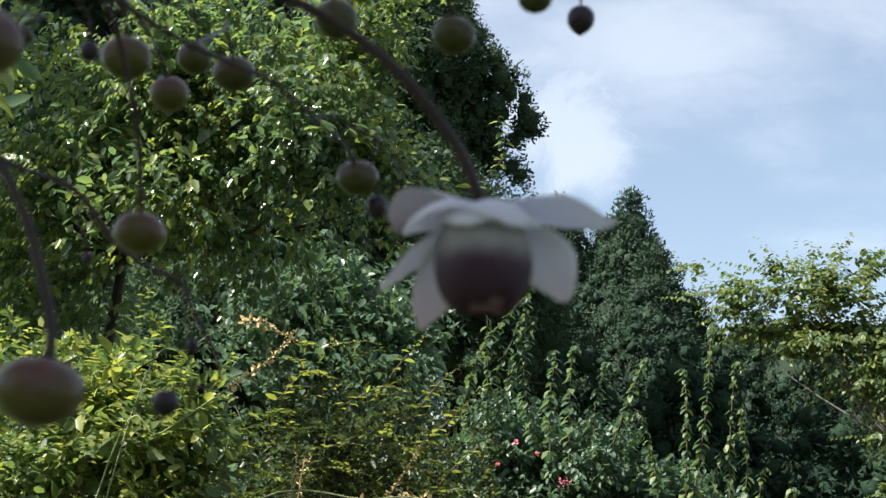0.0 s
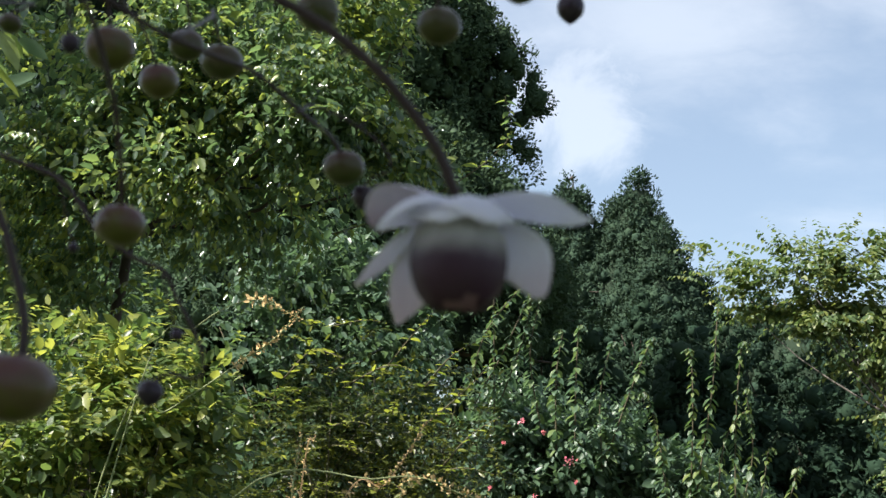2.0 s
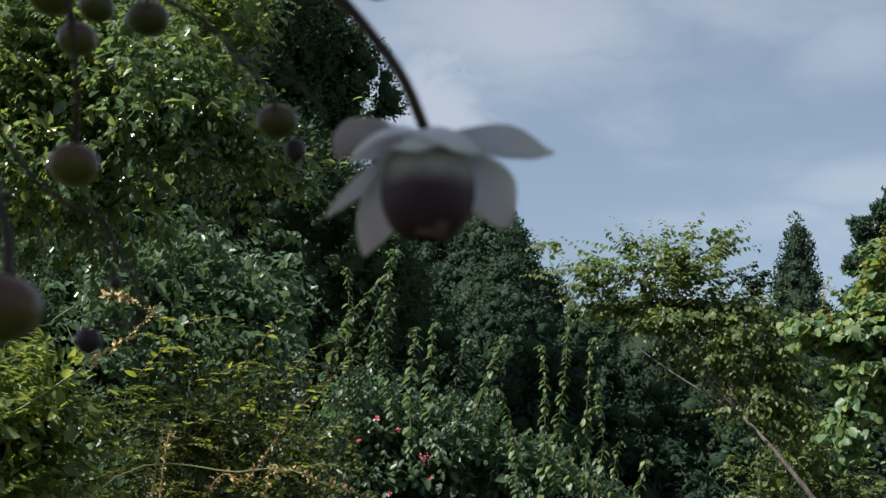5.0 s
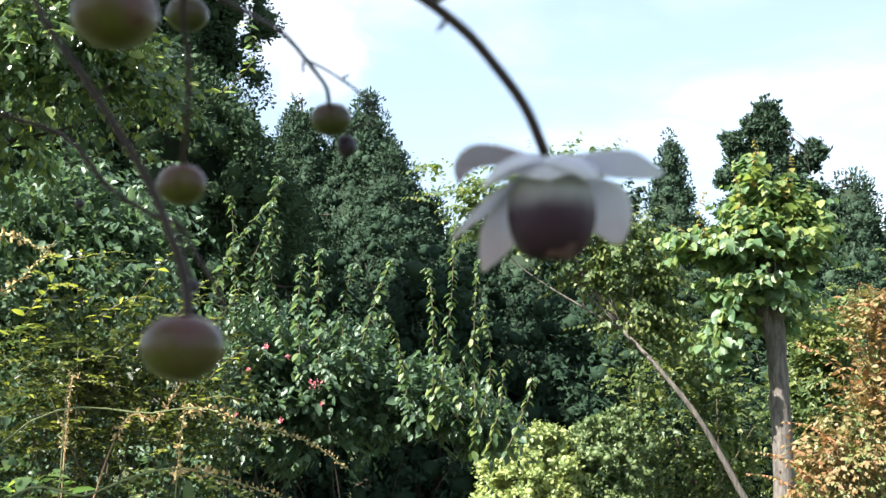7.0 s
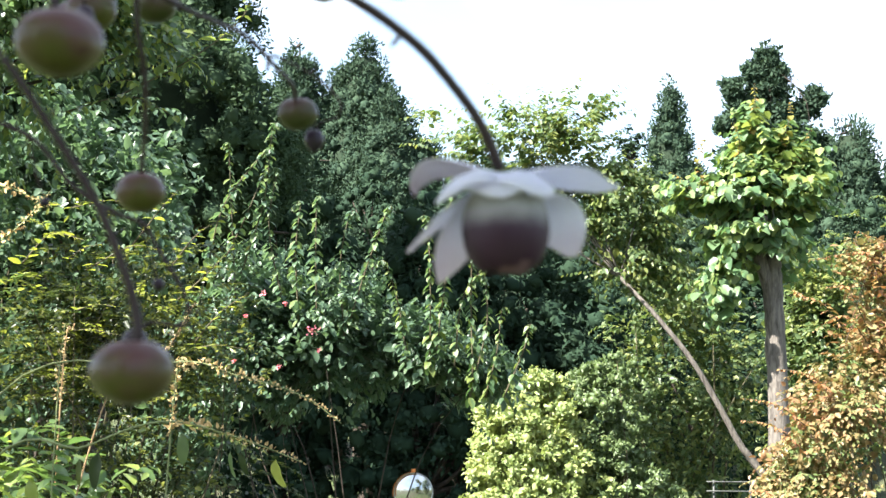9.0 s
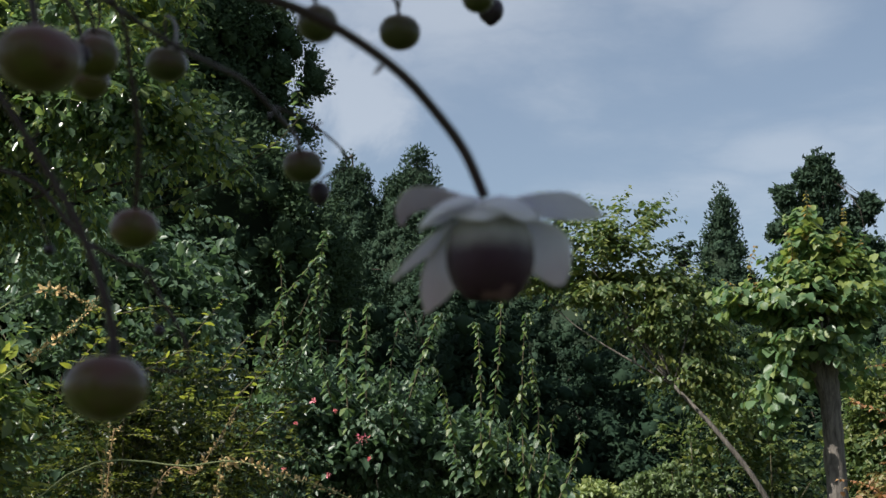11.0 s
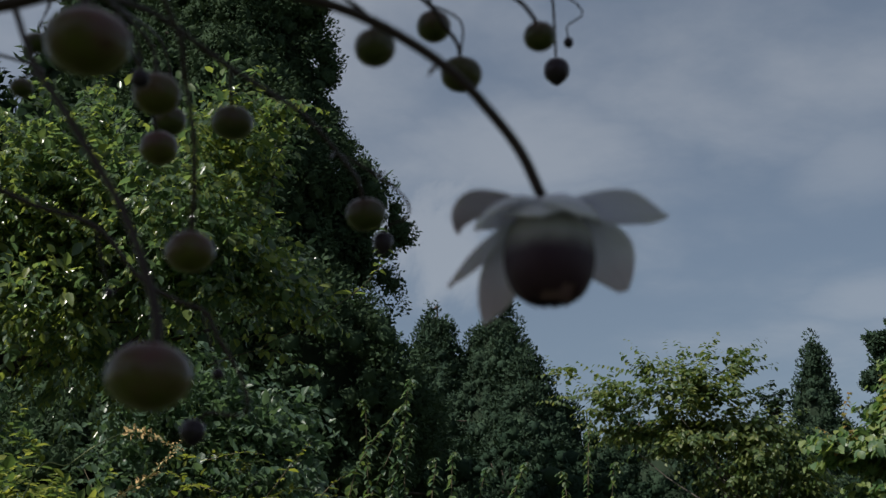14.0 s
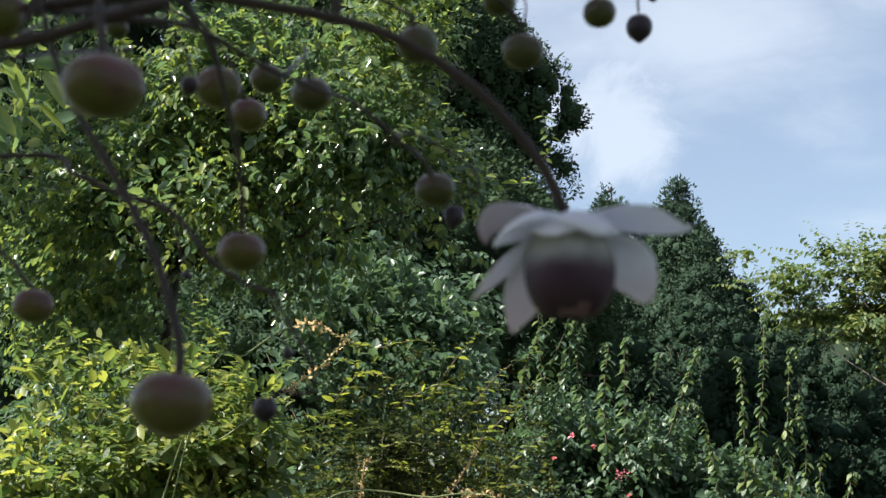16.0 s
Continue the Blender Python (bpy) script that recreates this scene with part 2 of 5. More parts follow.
M_DOME = leaf_material("dome_leaf", (0.15, 0.20, 0.075), (0.23, 0.28, 0.11), (0.30, 0.33, 0.13), 0.28, 0.45, 0.35, 1.3)
# darker copy of the dome leaf; paints the shaded right side of the bushes
M_DOME_SHADE = leaf_material("shade_side_dome_leaf", (0.062, 0.098, 0.040), (0.105, 0.145, 0.058), None, 0.22, 0.45, 0.35, 1.3)
M_AUTUMN_RED = leaf_material("red_autumn_leaf", (0.27, 0.15, 0.070), (0.34, 0.125, 0.080), (0.27, 0.19, 0.070), 0.30, 0.45, 0.4, 2.6, (1.4, 1.3, 0.9))
M_AUTUMN = leaf_material("autumn_leaf", (0.165, 0.172, 0.072), (0.32, 0.120, 0.075), (0.115, 0.165, 0.062), 0.28, 0.45, 0.4, 2.6, (1.4, 1.3, 0.9))
M_WEED = leaf_material("weed_leaf", (0.060, 0.110, 0.040), (0.115, 0.175, 0.060), (0.19, 0.24, 0.06), 0.38, 0.35, 0.5, 5.0)
M_PINK = leaf_material("pink_petal", (0.60, 0.14, 0.22), (0.75, 0.32, 0.38), None, 0.25, 0.5, 0.3, 3.0)
M_DRY = plain_material("dry_floret", (0.58, 0.41, 0.19), 0.8, 0.0, 0.6, 300.0)
M_TAN_STEM = plain_material("tan_stem", (0.34, 0.22, 0.11), 0.7, 0.0, 0.5, 200.0)
M_DRY_STEM = plain_material("floret_stem", (0.19, 0.22, 0.09), 0.7, 0.0, 0.5, 200.0)
M_BARK = bark_material("grey_bark", (0.030, 0.025, 0.022), (0.19, 0.17, 0.15), 26.0)
M_BARK_DARK = bark_material("dark_bark", (0.018, 0.013, 0.010), (0.07, 0.052, 0.038))
M_TWIG = plain_material("twig", (0.07, 0.06, 0.03), 0.8, 0.0, 0.5, 60.0)
M_STEEL = plain_material("galvanised_steel", (0.45, 0.46, 0.47), 0.4, 0.9, 0.25, 30.0)
M_ORANGE = plain_material("orange_paint", (0.62, 0.20, 0.035), 0.4, 0.0, 0.3, 25.0, 0.3)
M_MIRROR = plain_material("mirror_face", (0.55, 0.57, 0.57), 0.10, 1.0, 0.0, 5.0)
M_RAIL = plain_material("rail_paint", (0.08, 0.085, 0.08), 0.7, 0.2, 0.3, 20.0)


def ground_material():
    m, n = material("grassy_earth")
    co = n.add("ShaderNodeTexCoord").outputs["Object"]
    a = n.noise(co, 0.35, 6.0)
    b = n.noise(co, 9.0, 6.0, 0.7)
    col = n.mix(n.ramp(a, (0.35, 0.0), (0.65, 1.0)), (0.05, 0.04, 0.025, 1), (0.045, 0.075, 0.02, 1))
    col = n.mix(0.6, col, n.mix(b, (0.4, 0.4, 0.4, 1), (1.5, 1.5, 1.4, 1)), "MULTIPLY")
    bump = n.add("ShaderNodeBump", {"Strength": 0.8, "Distance": 0.06, "Height": b})
    p = n.add("ShaderNodeBsdfPrincipled", {"Base Color": col, "Roughness": 0.95, "Normal": bump.outputs[0]})
    n.add("ShaderNodeOutputMaterial", {"Surface": p.outputs[0]})
    return m


# ---- mesh tools ----
def mesh_from(name, verts, tris, mats, smooth=True, index=None):
    """One mesh from arrays of corners and faces (all of three or all of four corners)."""
    me = bpy.data.meshes.new(name)
    verts, tris = np.asarray(verts, np.float32), np.asarray(tris, np.int32)
    k = tris.shape[1]
    me.vertices.add(len(verts))
    me.vertices.foreach_set("co", verts.ravel())
    me.loops.add(tris.size)
    me.loops.foreach_set("vertex_index", tris.ravel())
    me.polygons.add(len(tris))
    me.polygons.foreach_set("loop_start", np.arange(0, tris.size, k, dtype=np.int32))
    me.polygons.foreach_set("loop_total", np.full(len(tris), k, np.int32))
    me.polygons.foreach_set("use_smooth", np.full(len(tris), smooth))
    for m in (mats if isinstance(mats, (list, tuple)) else [mats]):
        me.materials.append(m)
    if index is not None:
        me.polygons.foreach_set("material_index", np.asarray(index, np.int32))
    me.update(calc_edges=True)
    me.validate()
    return me


def part(name, me, parent, label="", at=None):
    ob = new(name, me)
    ob.parent = parent
    if at is not None:
        ob.matrix_basis = at
    if label:
        tagged(ob, label=label)
    return ob


def thing(name, place, label, category, group="", kind=""):
    ob = new(name)
    ob.location = place
    ob.empty_display_size = 0.05
    return tagged(ob, label, category, group, kind)


def unit(v):
    return v / np.maximum(np.linalg.norm(v, axis=-1, keepdims=True), 1e-9)


def smooth_path(points, n):
    """n places along a Catmull-Rom curve through the given ones."""
    p = np.asarray(points, float)
    q = np.vstack([2 * p[0] - p[1], p, 2 * p[-1] - p[-2]])
    s = np.linspace(0, len(p) - 1 - 1e-6, n)
    i, u = s.astype(int), (s % 1)[:, None]
    a, b, c, d = q[i], q[i + 1], q[i + 2], q[i + 3]
    return 0.5 * (2 * b + (c - a) * u + (2 * a - 5 * b + 4 * c - d) * u ** 2 + (3 * b - a - 3 * c + d) * u ** 3)


def tube(points, radii, sides=8, n=0, knobs=0.0, rng=None):
    """Corners and quads of a tapered, closed round tube along points."""
    p = smooth_path(points, n or max(4, 4 * len(points)))
    r = np.interp(np.linspace(0, 1, len(p)), np.linspace(0, 1, len(radii)), radii)
    t = unit(np.gradient(p, axis=0))
    ref = np.where(np.abs(t[:, 2:3]) > 0.9, [[1.0, 0, 0]], [[0, 0, 1.0]])
    a = unit(np.cross(t, ref))
    b = np.cross(t, a)
    ang = np.linspace(0, 2 * math.pi, sides, endpoint=False)
    rr = r[:, None, None] * np.ones((1, sides, 1))
    if knobs and rng is not None:
        rr = rr * (1 + knobs * rng.standard_normal((len(p), sides, 1)))
    v = p[:, None] + rr * (a[:, None] * np.cos(ang)[:, None] + b[:, None] * np.sin(ang)[:, None])
    v = v.reshape(-1, 3)
    f = []
    for k in range(len(p) - 1):
        for j in range(sides):
            j2 = (j + 1) % sides
            f.append((k * sides + j, k * sides + j2, (k + 1) * sides + j2, (k + 1) * sides + j))
    last = (len(p) - 1) * sides
    v = np.vstack([v, p[:1], p[-1:]])
    for j in range(sides):
        j2 = (j + 1) % sides
        f.append((len(v) - 2, j2, j, j))
        f.append((len(v) - 1, last + j, last + j2, last + j2))
    return v, np.array(f)


def joined(pieces):
    vs, fs, o = [], [], 0
    for v, f in pieces:
        vs.append(v)
        fs.append(np.asarray(f) + o)
        o += len(v)
    return np.vstack(vs), np.vstack(fs)


def mesh_quads(name, v, f, mat):
    """A mesh of quads, some of which may have two corners in one."""
    me = bpy.data.meshes.new(name)
    me.from_pydata([tuple(x) for x in v], [], [tuple(dict.fromkeys(int(i) for i in q)) for q in f])
    me.materials.append(mat)
    me.polygons.foreach_set("use_smooth", np.full(len(me.polygons), True))
    me.update()
    return me


LEAF_LOW = (np.array([(0, 0, 0), (0.28, -0.46, 0.14), (0.68, -0.38, 0.10), (1, 0, -0.08), (0.68, 0.38, 0.10), (0.28, 0.46, 0.14)]),
            np.array([(0, 3, 2), (0, 2, 1), (0, 4, 3), (0, 5, 4)]))
LEAF_ROUND = (np.array([(0, 0, 0), (0.10, -0.30, 0.10), (0.38, -0.5, 0.16), (0.75, -0.32, 0.06), (1, 0, -0.14),
                        (0.75, 0.32, 0.06), (0.38, 0.5, 0.16), (0.10, 0.30, 0.10), (0.4, 0, 0.0), (0.75, 0, -0.03)]),
              np.array([(0, 8, 1), (1, 8, 2), (2, 8, 9), (2, 9, 3), (3, 9, 4), (0, 7, 8), (7, 6, 8), (6, 9, 8), (6, 5, 9), (5, 4, 9)]))
LEAF_SPRAY = (np.array([(0, 0, 0), (0.45, -0.5, 0.12), (1, 0, 0), (0.45, 0.5, 0.12)]), np.array([(0, 2, 1), (0, 3, 2)]))


def curled_leaf(curl=1.2, fold=0.35, k=9):
    """A wilted leaf that bends along its length and folds along its vein."""
    s = np.linspace(0, 1, k)
    x, z = np.cumsum(np.cos(curl * s)) / k, -np.cumsum(np.sin(curl * s)) / k
    w = 1.15 * s ** 0.7 * (1 - s) ** 0.95
    v = np.concatenate([np.stack([x, -w, z + fold * w + 0.05 * np.sin(s * 9)], 1), np.stack([x, 0 * w, z], 1), np.stack([x, w, z + fold * w + 0.05 * np.cos(s * 11)], 1)])
    f = [t for j in range(2) for i in range(k - 1) for t in ((j * k + i, j * k + i + 1, (j + 1) * k + i + 1), (j * k + i, (j + 1) * k + i + 1, (j + 1) * k + i))]
    return v, np.array(f)


def leaves(pos, way, face, length, width, shape=LEAF_LOW):
    """Corners and triangles of many leaves: base, direction to the tip, side that faces up, sizes."""
    way = unit(way)
    across = unit(np.cross(face, way))
    normal = np.cross(way, across)
    tv, tf = shape
    length, width = np.reshape(length, (-1, 1, 1)), np.reshape(width, (-1, 1, 1))
    v = pos[:, None] + tv[None, :, 0:1] * length * way[:, None] + tv[None, :, 1:2] * width * across[:, None] + tv[None, :, 2:3] * width * normal[:, None]
    f = tf[None] + (np.arange(len(pos)) * len(tv))[:, None, None]
    return v.reshape(-1, 3), f.reshape(-1, 3)


def ellipsoid_spots(rng, centre, radii, k, shell=0.45, lumps=0.25):
    """k places in an uneven ellipsoid, more of them near its skin."""
    d = unit(rng.standard_normal((k, 3)))
    wob = 1 + lumps * (np.sin(d[:, 0] * 3.1 + radii[0] * 5) * np.cos(d[:, 2] * 4.3 + 1.0) + 0.6 * np.sin(d[:, 1] * 6.7 + d[:, 2] * 5.1))
    r = rng.random((k, 1)) ** shell * wob[:, None]
    return np.asarray(centre) + d * r * np.asarray(radii)


def clumps(rng, spots, size, per, length, ratio, droop=0.35, out=0.8, centre=None, spread=0.35, puff=0.0, flat=0.8):
    """Leaves gathered round the spots: arrays for leaves()."""
    n = len(spots) * per
    c = np.repeat(spots, per, axis=0)
    d = unit(rng.standard_normal((n, 3)))
    sz = np.repeat(size * (0.6 + 0.8 * rng.random(len(spots))), per)[:, None]
    pos = c + d * sz * rng.random((n, 1)) ** (0.6 if puff < 1 else 0.22) * [1, 1, flat]
    way = d * out + rng.standard_normal((n, 3)) * 0.75 + [0, 0, -droop]
    face = rng.standard_normal((n, 3)) * (0.75 - 0.4 * min(puff, 1)) + [0, 0, 1.0] + d * puff
    if puff:
        side = rng.standard_normal((n, 3))
        way = side - (side * d).sum(1, keepdims=True) * d * 0.7 + d * 0.3 + [0, 0, -droop]
    if centre is not None:
        outward = unit(pos - np.asarray(centre))
        way = way + 0.4 * outward
        face = face + 0.5 * outward
    ln = length * (1 + spread * rng.standard_normal(n)).clip(0.45, 1.8)
    return pos, way, face, ln, ln * ratio * (0.85 + 0.3 * rng.random(n))


def sprays(rng, spots, centre, twig, per, length, ratio, droop=0.5, rise=0.3, level=0.0, hang=0.5, spread=0.2):
    """Leaves set by turns along arching twigs that start round the spots: arrays for leaves()."""
    k = len(spots)
    out = unit(spots - np.asarray(centre))
    d = out * 0.8 + rng.standard_normal((k, 3)) * [0.7, 0.7, 0.45] + [0, 0, rise]
    d[:, 2] *= 1 - level
    d = unit(d)
    ln = np.repeat(twig * (0.55 + 0.9 * rng.random(k)), per)[:, None]
    s = np.tile((np.arange(per) + 0.5) / per, k)[:, None]
    dd, oo = np.repeat(d, per, axis=0), np.repeat(out, per, axis=0)
    pos = np.repeat(spots, per, axis=0) + dd * ln * (s - 0.35) - np.array([0, 0, 1]) * ln * droop * s ** 2
    t = unit(dd - np.array([0, 0, 2]) * droop * s)
    sign = np.tile(np.where(np.arange(per) % 2, 1.0, -1.0), k)[:, None]
    n = k * per
    side = unit(np.cross(t, rng.standard_normal((n, 3)) * 0.25 + [0, 0, 1]))
    way = side * sign * 0.9 + t * 0.55 + rng.standard_normal((n, 3)) * 0.22 + [0, 0, -hang]
    face = rng.standard_normal((n, 3)) * 0.32 + [0, 0, 1.0] + oo * 0.45
    size = length * (1.15 - 0.55 * s[:, 0]) * (1 + spread * rng.standard_normal(n)).clip(0.5, 1.6)
    return pos, way, face, size, size * ratio * (0.85 + 0.3 * rng.random(n))


def lumps_on(rng, centre, radii, k, size, spots):
    """Lobes spread over the upper skin of an ellipsoid, for leafy()."""
    i = np.arange(k) + 0.5
    z = 1 - 1.55 * i / k
    a = i * 2.399 + rng.random() * 6
    q = np.sqrt((1 - z * z).clip(0))
    d = np.stack([q * np.cos(a), q * np.sin(a), z], 1) + rng.standard_normal((k, 3)) * 0.06
    return [(np.asarray(centre) + u * np.asarray(radii), np.array([1, 1, 0.8]) * size * (0.75 + 0.5 * rng.random()), spots) for u in d]


def ground_z(x, y):
    """The bank falls away from the plant towards the road."""
    x, y = np.asarray(x, float), np.asarray(y, float)
    fall = np.interp(y, [-50, 0.8, 6, 14, 24, 46, 60, 85, 150, 900], [0.0, 0.0, -0.65, -2.2, -3.6, -3.7, 0.5, 5.0, 7.0, 7.0])
    rise = 0.9 * np.exp(-((x + 9) / 5.0) ** 2) * np.exp(-((y - 8) / 7.0) ** 2)
    return fall + rise + 0.05 * np.sin(x * 1.3 + y * 0.7) * np.cos(y * 0.9 - x * 0.4)


# ---- the large structure ----
gx = np.unique(np.concatenate([np.linspace(-900, -40, 24), np.linspace(-40, 40, 90), np.linspace(40, 900, 24)]))
gy = np.unique(np.concatenate([np.linspace(-900, -30, 20), np.linspace(-30, 60, 100), np.linspace(60, 900, 24)]))
X, Y = np.meshgrid(gx, gy)
gv = np.stack([X, Y, ground_z(X, Y)], -1).reshape(-1, 3)
ii = (np.arange(len(gy) - 1)[:, None] * len(gx) + np.arange(len(gx) - 1)[None]).ravel()
gf = np.stack([ii, ii + 1, ii + 1 + len(gx), ii + len(gx)], 1)
tagged(new("ground", mesh_from("ground", gv, gf, ground_material())), "grassy earth bank that falls towards the road", "ground", kind="structure")


ICO_V = unit(np.array([(0, a, b) for a in (-1, 1) for b in (-1.618, 1.618)] + [(a, b, 0) for a in (-1, 1) for b in (-1.618, 1.618)] + [(b, 0, a) for a in (-1, 1) for b in (-1.618, 1.618)]))
ICO_F = np.array([q for q in itertools.combinations(range(12), 3) if all(np.linalg.norm(ICO_V[i] - ICO_V[j]) < 1.2 for i, j in itertools.combinations(q, 2))])
ICO_F = np.array([q if np.dot(np.cross(ICO_V[q[1]] - ICO_V[q[0]], ICO_V[q[2]] - ICO_V[q[0]]), ICO_V[q[0]]) > 0 else q[::-1] for q in ICO_F])


def puffs(rng, spots, size, tall=1.0):
    """The close-packed middle of each tuft of sprays, uneven and closed."""
    k = len(spots)
    r = (size * (0.7 + 0.5 * rng.random(k)))[:, None, None] * (0.75 + 0.5 * rng.random((k, 12, 1)))
    v = spots[:, None] + ICO_V[None] * r * np.array([1, 1, tall])
    f = ICO_F[None] + (np.arange(k) * 12)[:, None, None]
    return v.reshape(-1, 3), f.reshape(-1, 3)


# ---- trees and shrubs ----
def limbs(rng, base, tips, r0, bow=0.15):
    """Tapered branches from one place to many."""
    out = []
    for t in tips:
        base_, t = np.asarray(base, float), np.asarray(t, float)
        ln = np.linalg.norm(t - base_)
        mid = (base_ + t) / 2 + rng.standard_normal(3) * ln * bow * 0.5 + [0, 0, ln * bow * 0.5]
        out.append(tube([base_, mid, t], [r0, r0 * 0.55, r0 * 0.18], 5, 7))
    return joined(out)


UNIT_LEAF = {}


def single_leaves(ob, root, arrays, mat, shape):
    """Leaves as objects of their own that share one mesh."""
    key = (mat.name, len(shape[0]))
    if key not in UNIT_LEAF:
        UNIT_LEAF[key] = mesh_from("leaf", shape[0], shape[1], mat)
    pos, way, face, ln, wd = arrays
    way = unit(way)
    across = unit(np.cross(face, way))
    normal = np.cross(way, across)
    for p, a, b, c, l_, w_ in zip(pos - root, way, across, normal, ln, wd):
        m = Matrix([(a[k] * l_, b[k] * w_, c[k] * w_, p[k]) for k in range(3)] + [(0, 0, 0, 1)])
        part("leaf", UNIT_LEAF[key], ob, at=m)


def leafy(name, label, category, seed, root, blobs, leaf_mat, leaf_len, ratio, per, clump, bark=None, trunk=None, shape=LEAF_LOW, droop=0.35,
          out=0.8, shell=0.45, n_limbs=14, r_limb=0.02, group="", joined_limbs=False, singles=0, lumps=0.25, puff=0.0, core=0.0, flat=0.8, gap=None, middle=0.0, twig=None):
    """A shrub or tree: limbs or a trunk from its root, and a crown of leaf clumps in uneven lobes (centre, radii, number of clumps)."""
    rng = np.random.default_rng(seed)
    root = np.array([root[0], root[1], float(ground_z(root[0], root[1])) - 0.03])
    ob = thing(name, root, label, category, group)
    spots = np.vstack([ellipsoid_spots(rng, c, r, k, shell, lumps) for c, r, k in blobs])
    low = ground_z(spots[:, 0], spots[:, 1]) + 0.05
    spots = spots[spots[:, 2] > low]
    if gap:
        spots = spots[[noise.noise(Vector(q) * gap[0] + Vector((seed, 0, 0))) > gap[1] for q in spots]]
    top = np.mean([b[0] for b in blobs], axis=0)
    start = root
    if trunk:
        pts, radii = trunk
        v, f = tube([root] + [np.array(p) for p in pts], radii, 12, 8 * len(pts) + 8, 0.06, rng)
        part("trunk", mesh_quads("trunk", v - root, f, bark or M_BARK), ob)
        start = np.array(pts[-1])
    tips = spots[rng.choice(len(spots), min(n_limbs, len(spots)), replace=False)]
    if joined_limbs:
        v, f = limbs(rng, start, tips, r_limb)
        tagged(part("limb_mass", mesh_quads("limb_mass", v - root, f, bark or M_TWIG), ob), kind="stuff")
    else:
        for t in tips:
            v, f = limbs(rng, start, [t], r_limb)
            part("limb", mesh_quads("limb", v - root, f, bark or M_TWIG), ob)
    if core:
        inner = np.vstack([ellipsoid_spots(rng, c, np.array(r) * core, k // 3, 0.4, lumps) for c, r, k in blobs])
        v, f = leaves(*clumps(rng, inner[inner[:, 2] > ground_z(inner[:, 0], inner[:, 1])], clump * 1.5, 26, leaf_len, ratio, droop, out, top), shape=LEAF_LOW)
        tagged(part("inner_foliage", mesh_from("inner_foliage", v - root, f, leaf_mat), ob), kind="stuff")
    if middle:
        v, f = puffs(rng, spots, clump * middle)
        tagged(part("leaf_mass", mesh_from("leaf_mass", v - root, f, leaf_mat), ob), kind="stuff")
    if twig:
        arrays = sprays(rng, spots, top, twig[0], per, leaf_len, ratio, *twig[1:])
    else:
        arrays = clumps(rng, spots, clump, per, leaf_len, ratio, droop, out, top, puff=puff, flat=flat)
    if singles:
        order = np.argsort(arrays[0][:, 1] + 0.15 * rng.random(len(arrays[0])))
        single_leaves(ob, root, [a[order[:singles]] for a in arrays], leaf_mat, shape)
        arrays = [a[order[singles:]] for a in arrays]
    v, f = leaves(*arrays, shape=shape if len(shape[0]) < 8 or not singles else LEAF_LOW)
    tagged(part("crown", mesh_from("crown", v - root, f, leaf_mat), ob), kind="stuff")
    return ob


def shoot_arrays(rng, path, length, ratio, step, droop, tip_scale=0.35, both=True):
    """Leaves set by turns along a shoot."""
    p = smooth_path(path, max(8, int(np.linalg.norm(np.diff(np.asarray(path), axis=0), axis=1).sum() / step)))
    t = unit(np.gradient(p, axis=0))
    k = len(p)
    ang = np.arange(k) * 2.399 + rng.random() * 6
    side = np.stack([np.cos(ang), np.sin(ang), 0 * ang], 1)
    way = side + 0.35 * t + [0, 0, -droop] + rng.standard_normal((k, 3)) * 0.2
    face = np.stack([0 * ang, 0 * ang, 1 + 0 * ang], 1) + side * 0.7 + rng.standard_normal((k, 3)) * 0.2
    ln = length * np.linspace(1.1, tip_scale, k) * (1 + 0.18 * rng.standard_normal(k)).clip(0.6, 1.4)
    pos = p + side * length * 0.08
    if both:
        flip = np.array([-1.0, -1.0, 1.0])
        pos, way, face, ln = np.vstack([pos, p - side * length * 0.08]), np.vstack([way, way * flip]), np.vstack([face, face * flip]), np.r_[ln, ln * 0.92]
    keep = rng.random(len(pos)) > 0.14
    return tuple(a[keep] for a in (pos, way, face, ln, ln * ratio * (0.8 + 0.4 * rng.random(len(pos)))))


def add_shoots(ob, seed, shoots, mat, length, ratio, step, droop, r=0.006, shape=LEAF_ROUND, name="shoot", hook=0.0, tip=0.35):
    rng = np.random.default_rng(seed)
    root = np.array(ob.location)
    for path in shoots:
        path = [np.array(q, float) + rng.standard_normal(3) * [1, 1, 0.3] * length * 0.35 * i for i, q in enumerate(path)]
        if hook:
            lean = 1 if path[-1][0] > path[0][0] else -1
            path.append(path[-1] + [hook * lean * (0.5 + 0.6 * rng.random()), 0, -hook * rng.uniform(-0.3, 0.8)])
        v, f = tube(path, [r, r * 0.3], 5)
        sh = part(name, mesh_quads(name, v - root, f, M_TWIG), ob)
        single_leaves(sh, root, shoot_arrays(rng, path, length, ratio, step, droop, tip), mat, shape)


